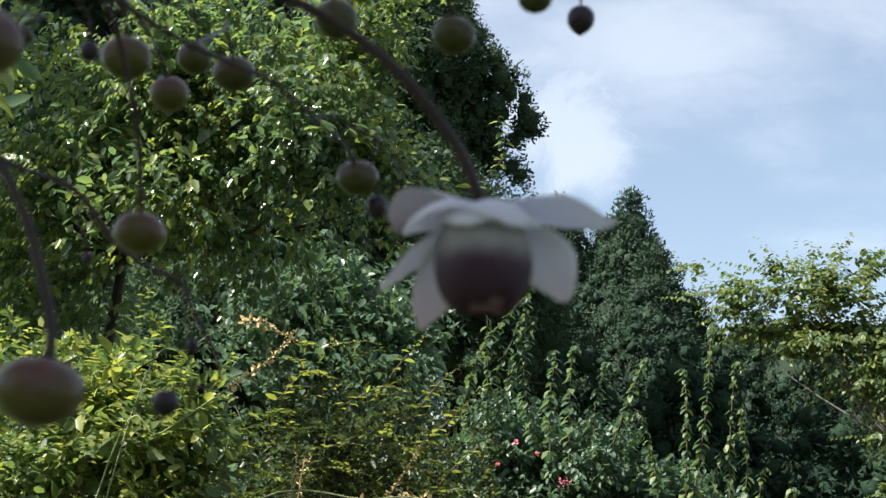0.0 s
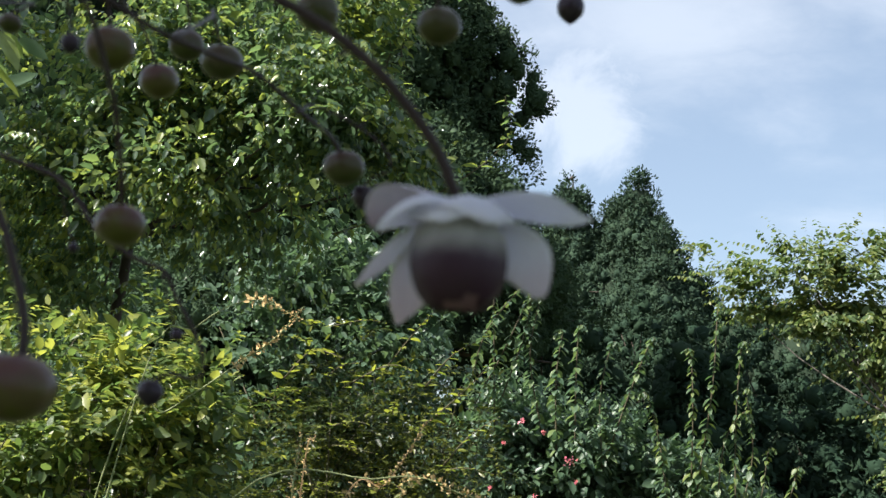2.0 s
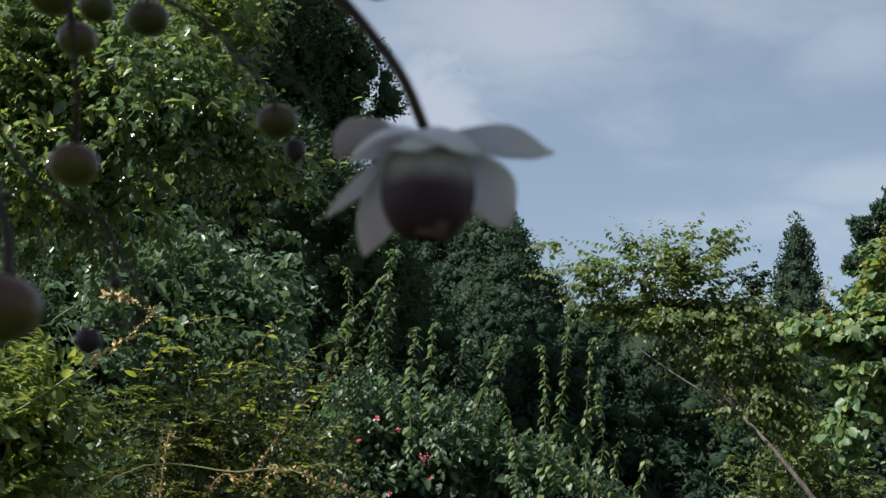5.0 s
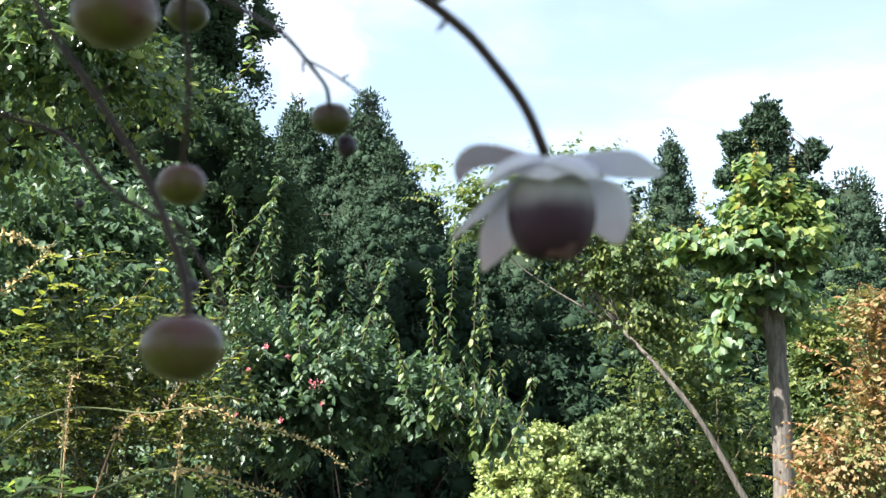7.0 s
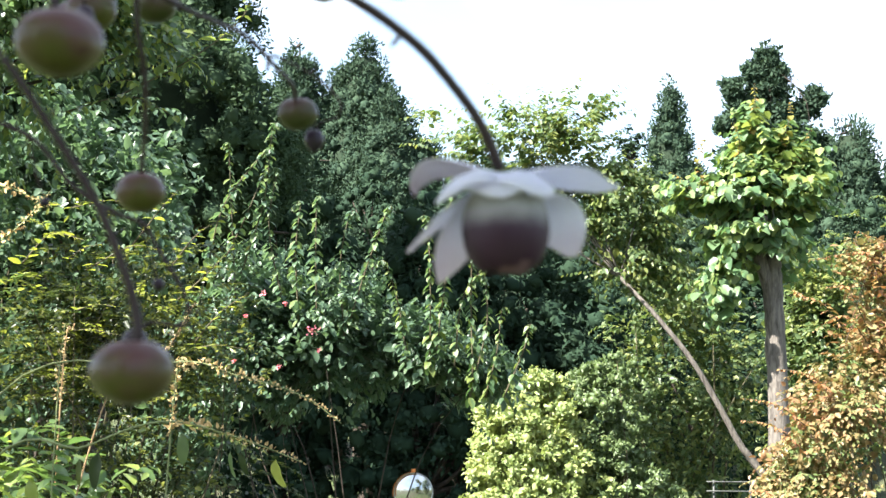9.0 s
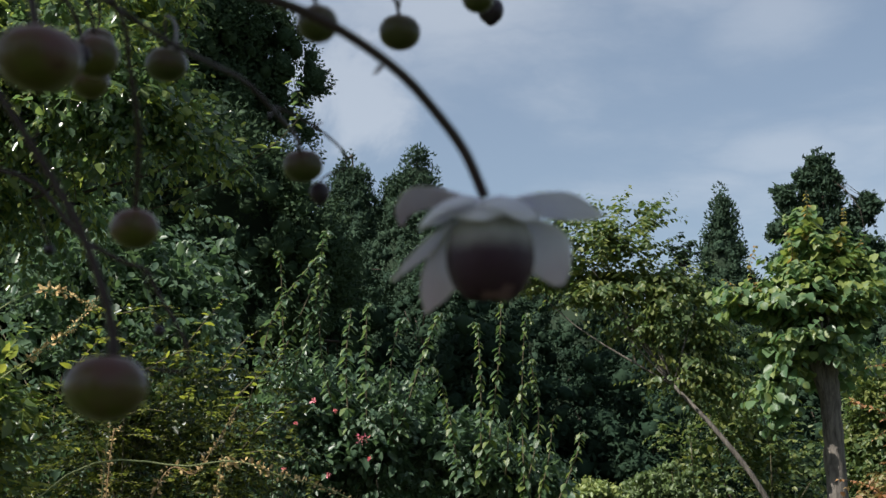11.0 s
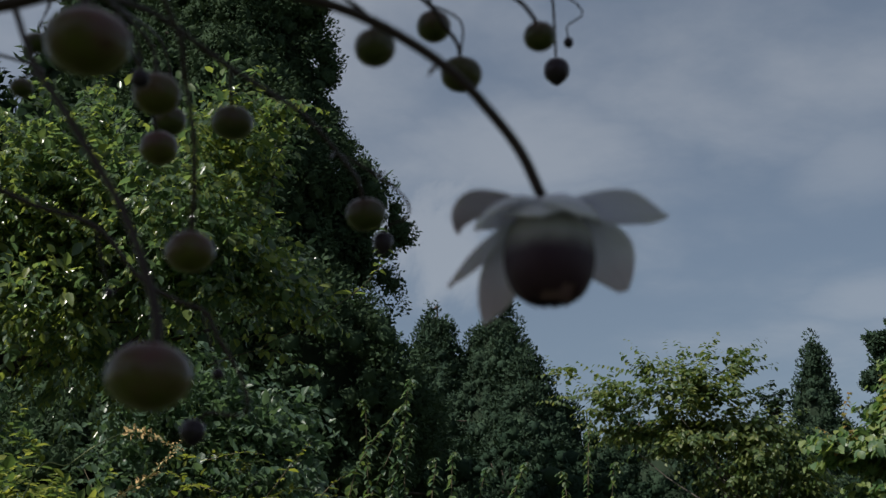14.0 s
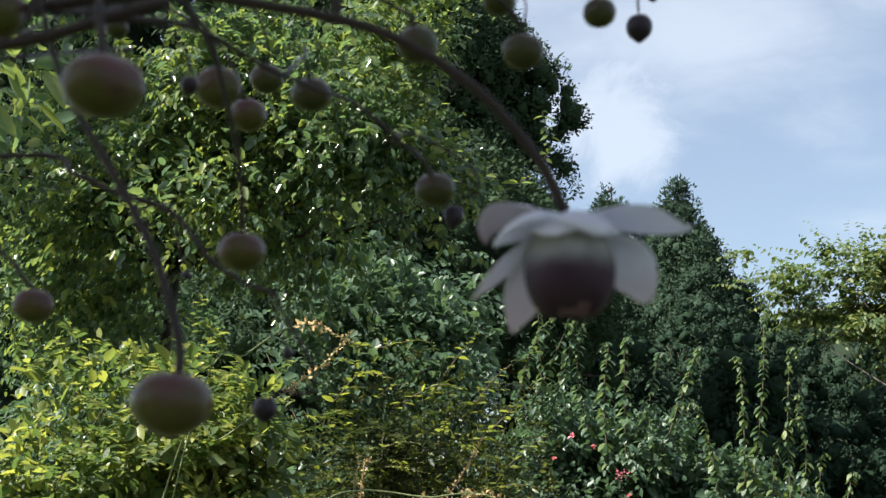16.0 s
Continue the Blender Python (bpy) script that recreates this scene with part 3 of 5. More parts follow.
def cedar(label, seed, x, y, top, spread, mat, tuft, n_tufts, group="tall cedars behind the hedge", bare=0.12, power=0.75, name="cedar_tree", flat=0.9, fine=0.3, per_tuft=27, lift=0.5):
    """A cedar: straight trunk, whorled limbs, and sprays gathered in upswept tufts, in a ragged cone."""
    rng = np.random.default_rng(seed)
    z0 = float(ground_z(x, y)) - 0.1
    h = top - z0
    root = np.array([x, y, z0])
    ob = thing(name, root, label, "tree", group)
    v, f = tube([(0, 0, 0), (0.04 * spread, 0, h * 0.5), (0, 0, h * 0.97)], [spread * 0.11, spread * 0.07, 0.03], 10, 16)
    part("trunk", mesh_quads("trunk", v, f, M_BARK_DARK), ob)
    u = 1 - rng.random(n_tufts) ** 0.6 * (1 - bare)
    az = np.where(rng.random(n_tufts) < 0.72, -math.pi / 2 + rng.uniform(-1.75, 1.75, n_tufts), rng.random(n_tufts) * 2 * math.pi)
    whorl = 1 + 0.16 * np.sin(u * 34 + az * 2.0 + seed) + 0.12 * np.sin(az * 5 + u * 11)
    fill = 0.55 + 0.45 * rng.random(n_tufts) ** 0.5
    r = spread * (1 - u) ** power * whorl * fill
    spots = np.stack([np.cos(az) * r, np.sin(az) * r * flat, u * h * 0.985 - r * 0.12], 1)
    per = per_tuft
    n = n_tufts * per
    c = np.repeat(spots, per, axis=0)
    outw = unit(np.repeat(np.stack([np.cos(az), np.sin(az), 0.75 + 0 * az], 1), per, axis=0))
    d = unit(rng.standard_normal((n, 3)))
    pos = c + d * tuft * (0.25 + 0.17 * rng.random((n, 1))) * [1.0, 1.0, 1.1]
    side = rng.standard_normal((n, 3))
    way = side - (side * d).sum(1, keepdims=True) * d + d * 0.45 + outw * 0.3 + [0, 0, lift]
    face = d * 1.3 + outw * 0.7 + rng.standard_normal((n, 3)) * 0.12 + [0, 0, 0.2]
    ln = tuft * fine * (0.7 + 0.6 * rng.random(n))
    v, f = leaves(pos, way, face, ln, ln * 0.45, LEAF_SPRAY)
    inside = fill < 0.95
    vp, fp = puffs(rng, spots[inside], tuft * 0.28 * ((1 - u[inside]) * 7).clip(0.35, 1), 1.1)
    v, f = np.vstack([v, vp]), np.vstack([f, fp + len(v)])
    tagged(part("crown", mesh_from("crown", v, f, mat), ob), kind="stuff")
    # added dark shell: paints the crown's inner shade and blocks sky between tufts
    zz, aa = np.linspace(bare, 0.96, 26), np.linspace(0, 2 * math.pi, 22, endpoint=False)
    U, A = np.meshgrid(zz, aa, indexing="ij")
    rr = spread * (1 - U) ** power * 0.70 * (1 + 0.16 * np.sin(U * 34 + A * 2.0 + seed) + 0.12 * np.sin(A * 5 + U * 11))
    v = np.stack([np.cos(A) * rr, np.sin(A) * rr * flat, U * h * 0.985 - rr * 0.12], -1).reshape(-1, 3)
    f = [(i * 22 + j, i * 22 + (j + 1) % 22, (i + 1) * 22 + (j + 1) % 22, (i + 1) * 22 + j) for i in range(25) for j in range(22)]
    tagged(part("inner_foliage", mesh_from("inner_foliage", v, f, M_CORE_SHADE), ob), kind="stuff")
    k = rng.choice(n_tufts, min(60, n_tufts), replace=False)
    pieces = [tube([(0, 0, spots[i, 2] + 0.1), spots[i]], [0.045 * spread ** 0.5, 0.01], 4, 3) for i in k]
    v, f = joined(pieces)
    tagged(part("limb_mass", mesh_quads("limb_mass", v, f, M_BARK_DARK), ob), kind="stuff")
    return ob


# far woods and cedars
for label, seed, x, y, top, spread, nt in (
        ("tall dark cedar with a pointed top at the wood's edge", 11, -5.3, 48.0, 13.3, 3.9, 1300),
        ("slim dark cedar between two taller ones", 12, -3.85, 49.0, 12.5, 3.4, 900),
        ("tall dark cedar with a pointed top at the wood's edge", 13, -2.75, 47.0, 13.1, 4.2, 1600),
        ("cedar with rounded shoulders below the pointed ones", 14, -1.75, 45.5, 10.9, 3.9, 1200),
        ("cedar with rounded shoulders below the pointed ones", 15, -0.65, 46.0, 9.4, 3.9, 1100),
        ("low cedar where the row of trees ends", 16, 0.6, 46.5, 7.8, 3.8, 900),
        ("tall dark cedar with a pointed top at the wood's edge", 17, -7.6, 47.0, 12.2, 3.6, 800)):
    cedar(label, seed, x, y, top, spread, M_CEDAR_FAR, 0.86, int(nt * 0.36), fine=0.17, power=0.68, bare=0.42, per_tuft=70)
for seed, x, y, top, spread in ((18, 2.1, 46.0, 8.5, 3.4), (28, 1.3, 45.0, 8.3, 3.2), (29, 3.0, 44.5, 8.2, 3.2), (19, 3.9, 45.0, 8.0, 3.2), (20, 5.9, 46.5, 7.6, 3.2), (27, 9.6, 46.0, 7.4, 3.2)):
    cedar("low dark evergreen with a rounded top", seed, x, y, top, spread, M_CEDAR_FAR, 0.86, 230, "low evergreens behind the leaning tree", fine=0.17, power=0.5, bare=0.3, per_tuft=60)
cedar("lone slender cedar against the sky", 21, 7.87, 44.0, 10.9, 4.0, M_CEDAR_FAR, 0.62, 430, power=0.92, bare=0.4, fine=0.20, per_tuft=64)
for label, seed, x, top, spread, nt in (
        ("broad dark evergreen with a rounded top", 23, 11.5, 9.9, 3.0, 480),
        ("broad dark evergreen with a rounded top", 24, 14.3, 10.2, 3.6, 600),
        ("broad dark evergreen with a rounded top", 25, 16.0, 10.6, 3.8, 700),
        ("broad dark evergreen with a rounded top", 26, 18.3, 10.2, 2.8, 600)):
    cedar(label, seed, x, 50.0, top, spread, M_CEDAR_FAR, 1.0, int(nt * 0.52), "cedars across the road", power=0.6, bare=0.42, fine=0.17, per_tuft=64)
leafy("cedar_tree", "tall cedar with a lumpy open crown", "tree", 22, (12.7, 50.0),
      [((12.75, 50, 12.85), (0.40, 0.5, 0.55), 70), ((12.35, 50, 12.35), (0.42, 0.5, 0.42), 60), ((13.15, 50, 12.3), (0.42, 0.5, 0.50), 70), ((12.8, 50, 11.6), (0.75, 0.8, 0.5), 110), ((11.45, 50, 11.65), (0.36, 0.5, 0.42), 60), ((11.75, 50, 10.95), (0.45, 0.5, 0.35), 50), ((11.25, 50, 10.3), (0.55, 0.6, 0.40), 70),
       ((14.5, 50, 11.15), (0.42, 0.5, 0.55), 80), ((13.95, 50, 10.75), (0.45, 0.5, 0.40), 50), ((12.9, 50, 10.4), (1.2, 1.0, 0.7), 200), ((14.2, 50, 9.6), (0.9, 0.8, 0.6), 130), ((12.4, 50, 9.0), (1.7, 1.2, 0.9), 300), ((13.6, 50, 7.6), (1.9, 1.2, 1.0), 320)],
      M_CEDAR_FAR, 0.17, 0.5, 26, 0.24, M_BARK_DARK, ([(12.7, 50, 4.0), (12.7, 50, 9.0), (12.75, 50, 12.8)], [0.32, 0.24, 0.16, 0.05]), shape=LEAF_SPRAY, droop=-0.5,
      n_limbs=40, r_limb=0.022, group="cedars across the road", joined_limbs=True, shell=0.3, puff=0.9)
cedar("huge dark cedar with ragged drooping sprays", 31, -6.3, 22.0, 16.5, 6.5, M_CEDAR, 0.56, 2500, "", 0.36, 0.95, fine=0.16, per_tuft=74, lift=-0.1)
cedar("huge dark cedar with ragged drooping sprays", 32, -9.8, 24.5, 17.0, 5.2, M_CEDAR, 0.8, 800, "", 0.2, 0.72, per_tuft=24)

cedar("dark cedar half hidden behind the thicket", 33, -14.2, 24.0, 17.5, 5.4, M_CEDAR, 0.8, 700, "", 0.2, 0.7, per_tuft=22)

# the wood below the cedars, its leaf colour darkened to stand in for shade
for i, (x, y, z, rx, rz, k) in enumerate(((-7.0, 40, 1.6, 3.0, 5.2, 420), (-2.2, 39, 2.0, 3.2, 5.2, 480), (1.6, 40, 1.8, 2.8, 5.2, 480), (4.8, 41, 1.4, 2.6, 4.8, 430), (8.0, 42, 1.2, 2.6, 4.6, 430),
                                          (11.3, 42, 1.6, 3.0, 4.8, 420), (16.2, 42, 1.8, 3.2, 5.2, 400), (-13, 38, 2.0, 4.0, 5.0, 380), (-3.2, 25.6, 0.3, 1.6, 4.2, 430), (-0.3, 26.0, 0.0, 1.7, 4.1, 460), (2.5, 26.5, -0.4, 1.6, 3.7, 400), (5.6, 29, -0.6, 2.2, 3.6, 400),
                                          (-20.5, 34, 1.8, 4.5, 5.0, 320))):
    leafy("woodland_tree", "green broadleaf tree in the shaded wood, leaf colour darkened for shade", "tree", 40 + i, (x, y), [((x, y, z), (rx, 1.6, rz), int(k * 0.62))], M_WOODS_SHADE, 0.125, 0.48, 56, 0.42,
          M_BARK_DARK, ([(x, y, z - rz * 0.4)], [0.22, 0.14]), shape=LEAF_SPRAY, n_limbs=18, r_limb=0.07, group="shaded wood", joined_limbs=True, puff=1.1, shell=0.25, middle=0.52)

# pale little tree in the gap before the lone cedar
leafy("woodland_tree", "slim blue-green tree at the edge of the wood", "tree", 60, (5.75, 38.0), [((5.6, 38, 7.2), (0.35, 0.4, 0.75), 60), ((5.8, 38, 5.6), (0.8, 0.6, 1.4), 150)],
      M_CEDAR_FAR, 0.16, 0.6, 14, 0.4, M_BARK_DARK, ([(5.7, 38, 2.0), (5.65, 38, 6.5)], [0.12, 0.08, 0.03]), n_limbs=16, r_limb=0.03, group="shaded wood", joined_limbs=True, twig=(0.6, 0.5, 0.5))

# green shrubs across the road
leafy("broad_shrub", "light green shrub beside the autumn bush", "shrub", 61, (8.6, 25.0), [((8.6, 25, 1.6), (1.6, 1.2, 2.6), 420), ((10.6, 25, 1.0), (1.5, 1.2, 3.0), 320)],
      M_LIGHT, 0.10, 0.55, 18, 0.28, n_limbs=12, r_limb=0.03, twig=(0.55, 0.5, 0.2))
leafy("broad_shrub", "leafy mid-green shrub behind the leaning trunk", "shrub", 62, (3.7, 19.4), [((3.0, 19.3, 0.4), (0.75, 0.8, 1.3), 170), ((4.2, 19.5, 0.5), (0.9, 0.8, 1.5), 210), ((3.6, 19.2, -1.0), (1.3, 0.8, 1.1), 190), ((3.5, 19.4, 1.7), (0.9, 0.7, 0.8), 150)],
      M_LIGHT, 0.085, 0.6, 18, 0.22, n_limbs=16, r_limb=0.03, gap=(1.6, -0.08), twig=(0.42, 0.55, 0.25, 0.2), core=0.7)

# round clipped bushes
rng = np.random.default_rng(630)
for label, seed, x, y, lobes, mat in (
        ("rounded yellow-green bush with dense tufts of leaves", 63, 1.25, 15.6,
         lumps_on(rng, (1.10, 15.5, -0.25), (0.58, 0.55, 0.93), 44, 0.24, 15) + lumps_on(rng, (1.22, 15.4, -1.1), (0.78, 0.75, 0.85), 38, 0.26, 14), M_DOME),
        ("rounded bush beside the yellow-green one, colour darkened for the shaded side", 70, 1.85, 15.7,
         lumps_on(rng, (1.90, 15.7, -0.20), (0.42, 0.45, 1.08), 30, 0.22, 14) + lumps_on(rng, (2.20, 15.6, -1.1), (0.50, 0.6, 0.85), 24, 0.24, 13), M_DOME_SHADE)):
    leafy("rounded_bush", label, "bush", seed, (x, y), lobes, mat, 0.050, 0.62, 26, 0.085, n_limbs=16, r_limb=0.02, group="rounded bushes", shell=0.25, droop=-0.1, lumps=0.15, puff=1.1, middle=0.62)

# light green tree with the leaning trunk
leafy("leaning_tree", "sparse light-green tree with a bare leaning grey trunk", "tree", 64, (5.4, 16.0),
      [((0.50, 16.6, 3.80), (0.70, 0.8, 0.30), 70), ((1.55, 16.6, 3.88), (0.75, 0.8, 0.42), 160), ((1.4, 16.5, 3.2), (0.62, 0.7, 0.18), 80), ((2.2, 16.5, 3.1), (0.5, 0.7, 0.5), 110), ((2.5, 16.6, 2.25), (0.6, 0.7, 0.45), 110), ((1.95, 16.5, 2.75), (0.5, 0.6, 0.18), 55), ((2.78, 16.7, 2.75), (0.40, 0.6, 0.42), 80), ((2.95, 16.8, 2.1), (0.45, 0.6, 0.40), 80),
       ((2.05, 16.6, 4.25), (0.22, 0.3, 0.2), 16), ((0.95, 16.6, 4.2), (0.45, 0.3, 0.12), 20), ((-0.15, 16.6, 4.15), (0.2, 0.3, 0.12), 6), ((1.66, 16.6, 4.35), (0.06, 0.1, 0.16), 4), ((1.45, 16.9, 3.46), (0.75, 0.5, 0.16), 110), ((2.25, 16.9, 3.42), (0.42, 0.5, 0.18), 60), ((0.75, 16.9, 3.40), (0.4, 0.5, 0.14), 45)],
      M_LIGHT, 0.096, 0.60, 12, 0.17, M_BARK, ([(3.97, 16, -0.46), (3.67, 16, -0.05), (3.43, 16, 0.40), (3.09, 16, 0.98), (2.64, 16.1, 1.57), (2.26, 16.3, 2.02)], [0.058, 0.048, 0.040, 0.036, 0.032, 0.028, 0.022]),
      n_limbs=16, r_limb=0.016, shell=0.6, twig=(0.55, 0.18, 0.35, 0.3, 0.7))


def fork_of(tree, path, radii):
    v, f = tube(path, radii, 10, 10)
    return v - np.array(tree.location), f


# tree with large heart-shaped leaves
broad = leafy("broadleaf_tree", "pollarded tree with large heart-shaped green leaves", "tree", 65, (3.68, 14.0),
              [((3.42, 14, 3.45), (0.22, 0.3, 0.34), 30), ((3.76, 14, 3.28), (0.20, 0.3, 0.30), 32), ((3.98, 13.9, 2.95), (0.20, 0.3, 0.26), 26), ((3.38, 14, 2.9), (0.50, 0.5, 0.42), 110), ((3.78, 13.9, 2.80), (0.36, 0.45, 0.36), 70), ((2.98, 13.9, 2.78), (0.40, 0.4, 0.22), 44), ((2.62, 13.8, 2.78), (0.16, 0.3, 0.14), 12),
               ((3.45, 13.9, 2.35), (0.62, 0.45, 0.25), 80), ((3.05, 13.8, 2.1), (0.16, 0.25, 0.28), 22), ((2.98, 13.8, 1.7), (0.12, 0.2, 0.28), 16), ((3.6, 14.3, 2.1), (0.4, 0.25, 0.25), 30)],
              M_BROAD, 0.135, 0.88, 9, 0.16, M_BARK, ([(3.64, 14, -0.6), (3.63, 14, 0.5), (3.60, 14, 1.6), (3.58, 14, 2.2), (3.5, 14, 2.8)], [0.14, 0.125, 0.112, 0.105, 0.09, 0.05]),
              shape=LEAF_ROUND, droop=0.8, n_limbs=30, r_limb=0.035, shell=0.45, singles=300, twig=(0.42, 0.3, 0.6, 0.0, 0.95))

add_shoots(broad, 651, [
    [(3.40, 13.85, 3.45), (3.39, 13.8, 3.70), (3.38, 13.8, 3.93)],
    [(3.68, 13.85, 3.30), (3.74, 13.8, 3.55), (3.78, 13.8, 3.78)],
    [(3.84, 13.85, 3.05), (3.90, 13.8, 3.25), (3.93, 13.8, 3.44)],
    [(3.98, 13.85, 2.80), (4.08, 13.8, 2.98), (4.15, 13.8, 3.08)],
    [(2.86, 13.8, 2.85), (2.78, 13.8, 3.10), (2.75, 13.8, 3.34)],
    [(2.66, 13.75, 2.70), (2.57, 13.75, 2.86), (2.52, 13.75, 2.97)],
    [(3.20, 13.8, 3.10), (3.16, 13.7, 3.32), (3.15, 13.7, 3.50)]], M_YOUNG, 0.085, 0.85, 0.042, 0.9)

part("fork", mesh_quads("fork", *fork_of(broad, [(3.60, 14, 1.62), (3.50, 13.97, 1.92), (3.36, 13.95, 2.35)], [0.085, 0.075, 0.06]), M_BARK), broad)
leafy("broad_shrub", "pale green shrub behind the pollarded tree", "shrub", 621, (4.75, 16.2), [((4.75, 16.2, 1.9), (0.42, 0.5, 0.55), 120), ((5.0, 16.3, 1.2), (0.6, 0.6, 0.7), 150), ((4.45, 16.2, 1.2), (0.35, 0.5, 0.6), 90), ((4.8, 16.2, 0.2), (0.7, 0.6, 0.9), 150)],
      M_LIGHT, 0.075, 0.6, 16, 0.2, n_limbs=14, r_limb=0.02, twig=(0.4, 0.45, 0.25, 0.2), core=0.7)

# autumn bush by the path
autumn = leafy("autumn_bush", "maple bush turning orange and yellow", "bush", 66, (3.0, 9.0),
      [((2.80, 9.0, 0.60), (0.44, 0.5, 0.36), 230), ((3.15, 9.2, 1.10), (0.40, 0.5, 0.50), 240), ((2.50, 8.9, 0.10), (0.42, 0.5, 0.42), 230), ((3.5, 9.0, 0.4), (0.6, 0.6, 1.1), 300), ((3.05, 9.1, 1.62), (0.24, 0.4, 0.22), 60)],
      M_AUTUMN, 0.044, 0.66, 17, 0.13, M_BARK_DARK, n_limbs=24, r_limb=0.006, shell=0.5, singles=250, gap=(2.6, -0.08), core=0.6, twig=(0.26, 0.35, 0.2, 0.3, 0.5))

add_shoots(autumn, 661, [
    [(2.75, 8.8, 1.15), (2.55, 8.7, 1.32), (2.40, 8.6, 1.36), (2.30, 8.6, 1.42)],
    [(2.60, 8.7, 0.75), (2.40, 8.6, 0.86), (2.20, 8.6, 0.89)],
    [(2.45, 8.7, 0.50), (2.22, 8.6, 0.66), (2.05, 8.6, 0.68)],
    [(2.40, 8.6, 0.35), (2.18, 8.6, 0.52), (2.02, 8.6, 0.56)],
    [(2.90, 8.7, 1.00), (2.78, 8.6, 1.20), (2.66, 8.6, 1.25), (2.52, 8.6, 1.16)],
    [(3.00, 8.8, 1.40), (2.85, 8.6, 1.62), (2.70, 8.6, 1.66), (2.55, 8.6, 1.60)],
    [(3.05, 8.8, 1.45), (2.98, 8.6, 1.70), (2.86, 8.6, 1.80)],
    [(2.85, 8.7, 1.20), (2.70, 8.6, 1.42), (2.58, 8.6, 1.46)],
    [(2.30, 8.6, -0.05), (2.12, 8.5, 0.10), (2.00, 8.5, 0.10)]], M_AUTUMN_RED, 0.052, 0.72, 0.023, 0.7, r=0.004)

# hedge with leafy shoots and pink blossom
hedge = leafy("flowering_hedge", "overgrown hedge with upright leafy shoots and pink blossom", "hedge", 67, (-0.6, 9.0),
              [((-1.25, 8.9, 1.10), (0.42, 0.5, 0.72), 300), ((-0.75, 8.9, 1.12), (0.5, 0.5, 0.46), 300), ((-0.15, 8.9, 1.02), (0.42, 0.5, 0.28), 200), ((0.28, 8.9, 0.84), (0.24, 0.4, 0.22), 80), ((-1.7, 9.0, 0.6), (0.5, 0.5, 1.0), 200)],
              M_BLUEGREEN, 0.062, 0.6, 15, 0.12, M_BARK_DARK, n_limbs=10, r_limb=0.008, gap=(2.4, -0.12), core=0.7, singles=200, twig=(0.34, 0.25, 0.7, 0.0, 1.1))
add_shoots(hedge, 68, [
    [(-1.33, 8.5, 1.3), (-1.37, 8.5, 1.85), (-1.40, 8.5, 2.36)],
    [(-0.20, 8.5, 0.9), (-0.25, 8.5, 1.3), (-0.23, 8.5, 1.60)],
    [(-0.06, 8.5, 0.9), (-0.03, 8.5, 1.45), (-0.06, 8.5, 1.86)],
    [(-0.02, 8.5, 1.0), (0.03, 8.5, 1.65), (0.12, 8.5, 2.20)],
    [(0.22, 8.5, 0.8), (0.24, 8.5, 1.4), (0.28, 8.5, 1.95)],
    [(0.20, 8.5, 0.7), (0.33, 8.5, 1.2), (0.36, 8.5, 1.60)],
    [(0.10, 8.5, 0.9), (0.14, 8.5, 1.3), (0.20, 8.5, 1.50)],
    [(0.30, 8.5, 0.7), (0.40, 8.5, 1.0), (0.47, 8.5, 1.30)],
    [(0.42, 8.5, 0.7), (0.52, 8.5, 1.0), (0.60, 8.5, 1.18)]], M_SHOOT, 0.066, 0.52, 0.020, 1.3, hook=0.06)
add_shoots(hedge, 681, [
    [(-1.30, 8.5, 1.5), (-1.18, 8.5, 2.0), (-1.12, 8.5, 2.46)],
    [(-1.48, 8.5, 1.45), (-1.30, 8.45, 1.82), (-1.18, 8.4, 2.18)],
    [(-1.50, 8.45, 1.60), (-1.36, 8.45, 1.95), (-1.20, 8.4, 2.30)],
    [(-1.02, 8.5, 1.3), (-1.10, 8.5, 1.8), (-1.14, 8.5, 2.2)],
    [(-0.92, 8.5, 1.2), (-0.98, 8.5, 1.65), (-0.96, 8.5, 2.0)],
    [(-0.80, 8.5, 1.2), (-0.82, 8.5, 1.65), (-0.80, 8.5, 1.95)],
    [(-0.62, 8.5, 1.1), (-0.64, 8.5, 1.55), (-0.61, 8.5, 1.90)],
    [(-0.60, 8.5, 1.15), (-0.45, 8.5, 1.6), (-0.38, 8.5, 1.93)]], M_SHOOT_BLUE, 0.078, 0.55, 0.019, 1.1, hook=0.06)
rng = np.random.default_rng(69)
for x, z, s in ((-1.12, 1.36, 0.020), (-0.80, 1.12, 0.038), (-0.76, 1.00, 0.016), (-1.30, 0.93, 0.018), (-1.23, 1.22, 0.014), (-0.98, 1.30, 0.012), (-1.02, 0.90, 0.016)):
    spots = np.array([[x, 8.28, z]])
    v, f = leaves(*clumps(rng, spots, s * 0.8, int(10 + 500 * s), 0.014, 0.8, 0.0), shape=LEAF_LOW)
    part("blossom", mesh_from("blossom", v - np.array(hedge.location), f, M_PINK), hedge, "cluster of small pink flowers")

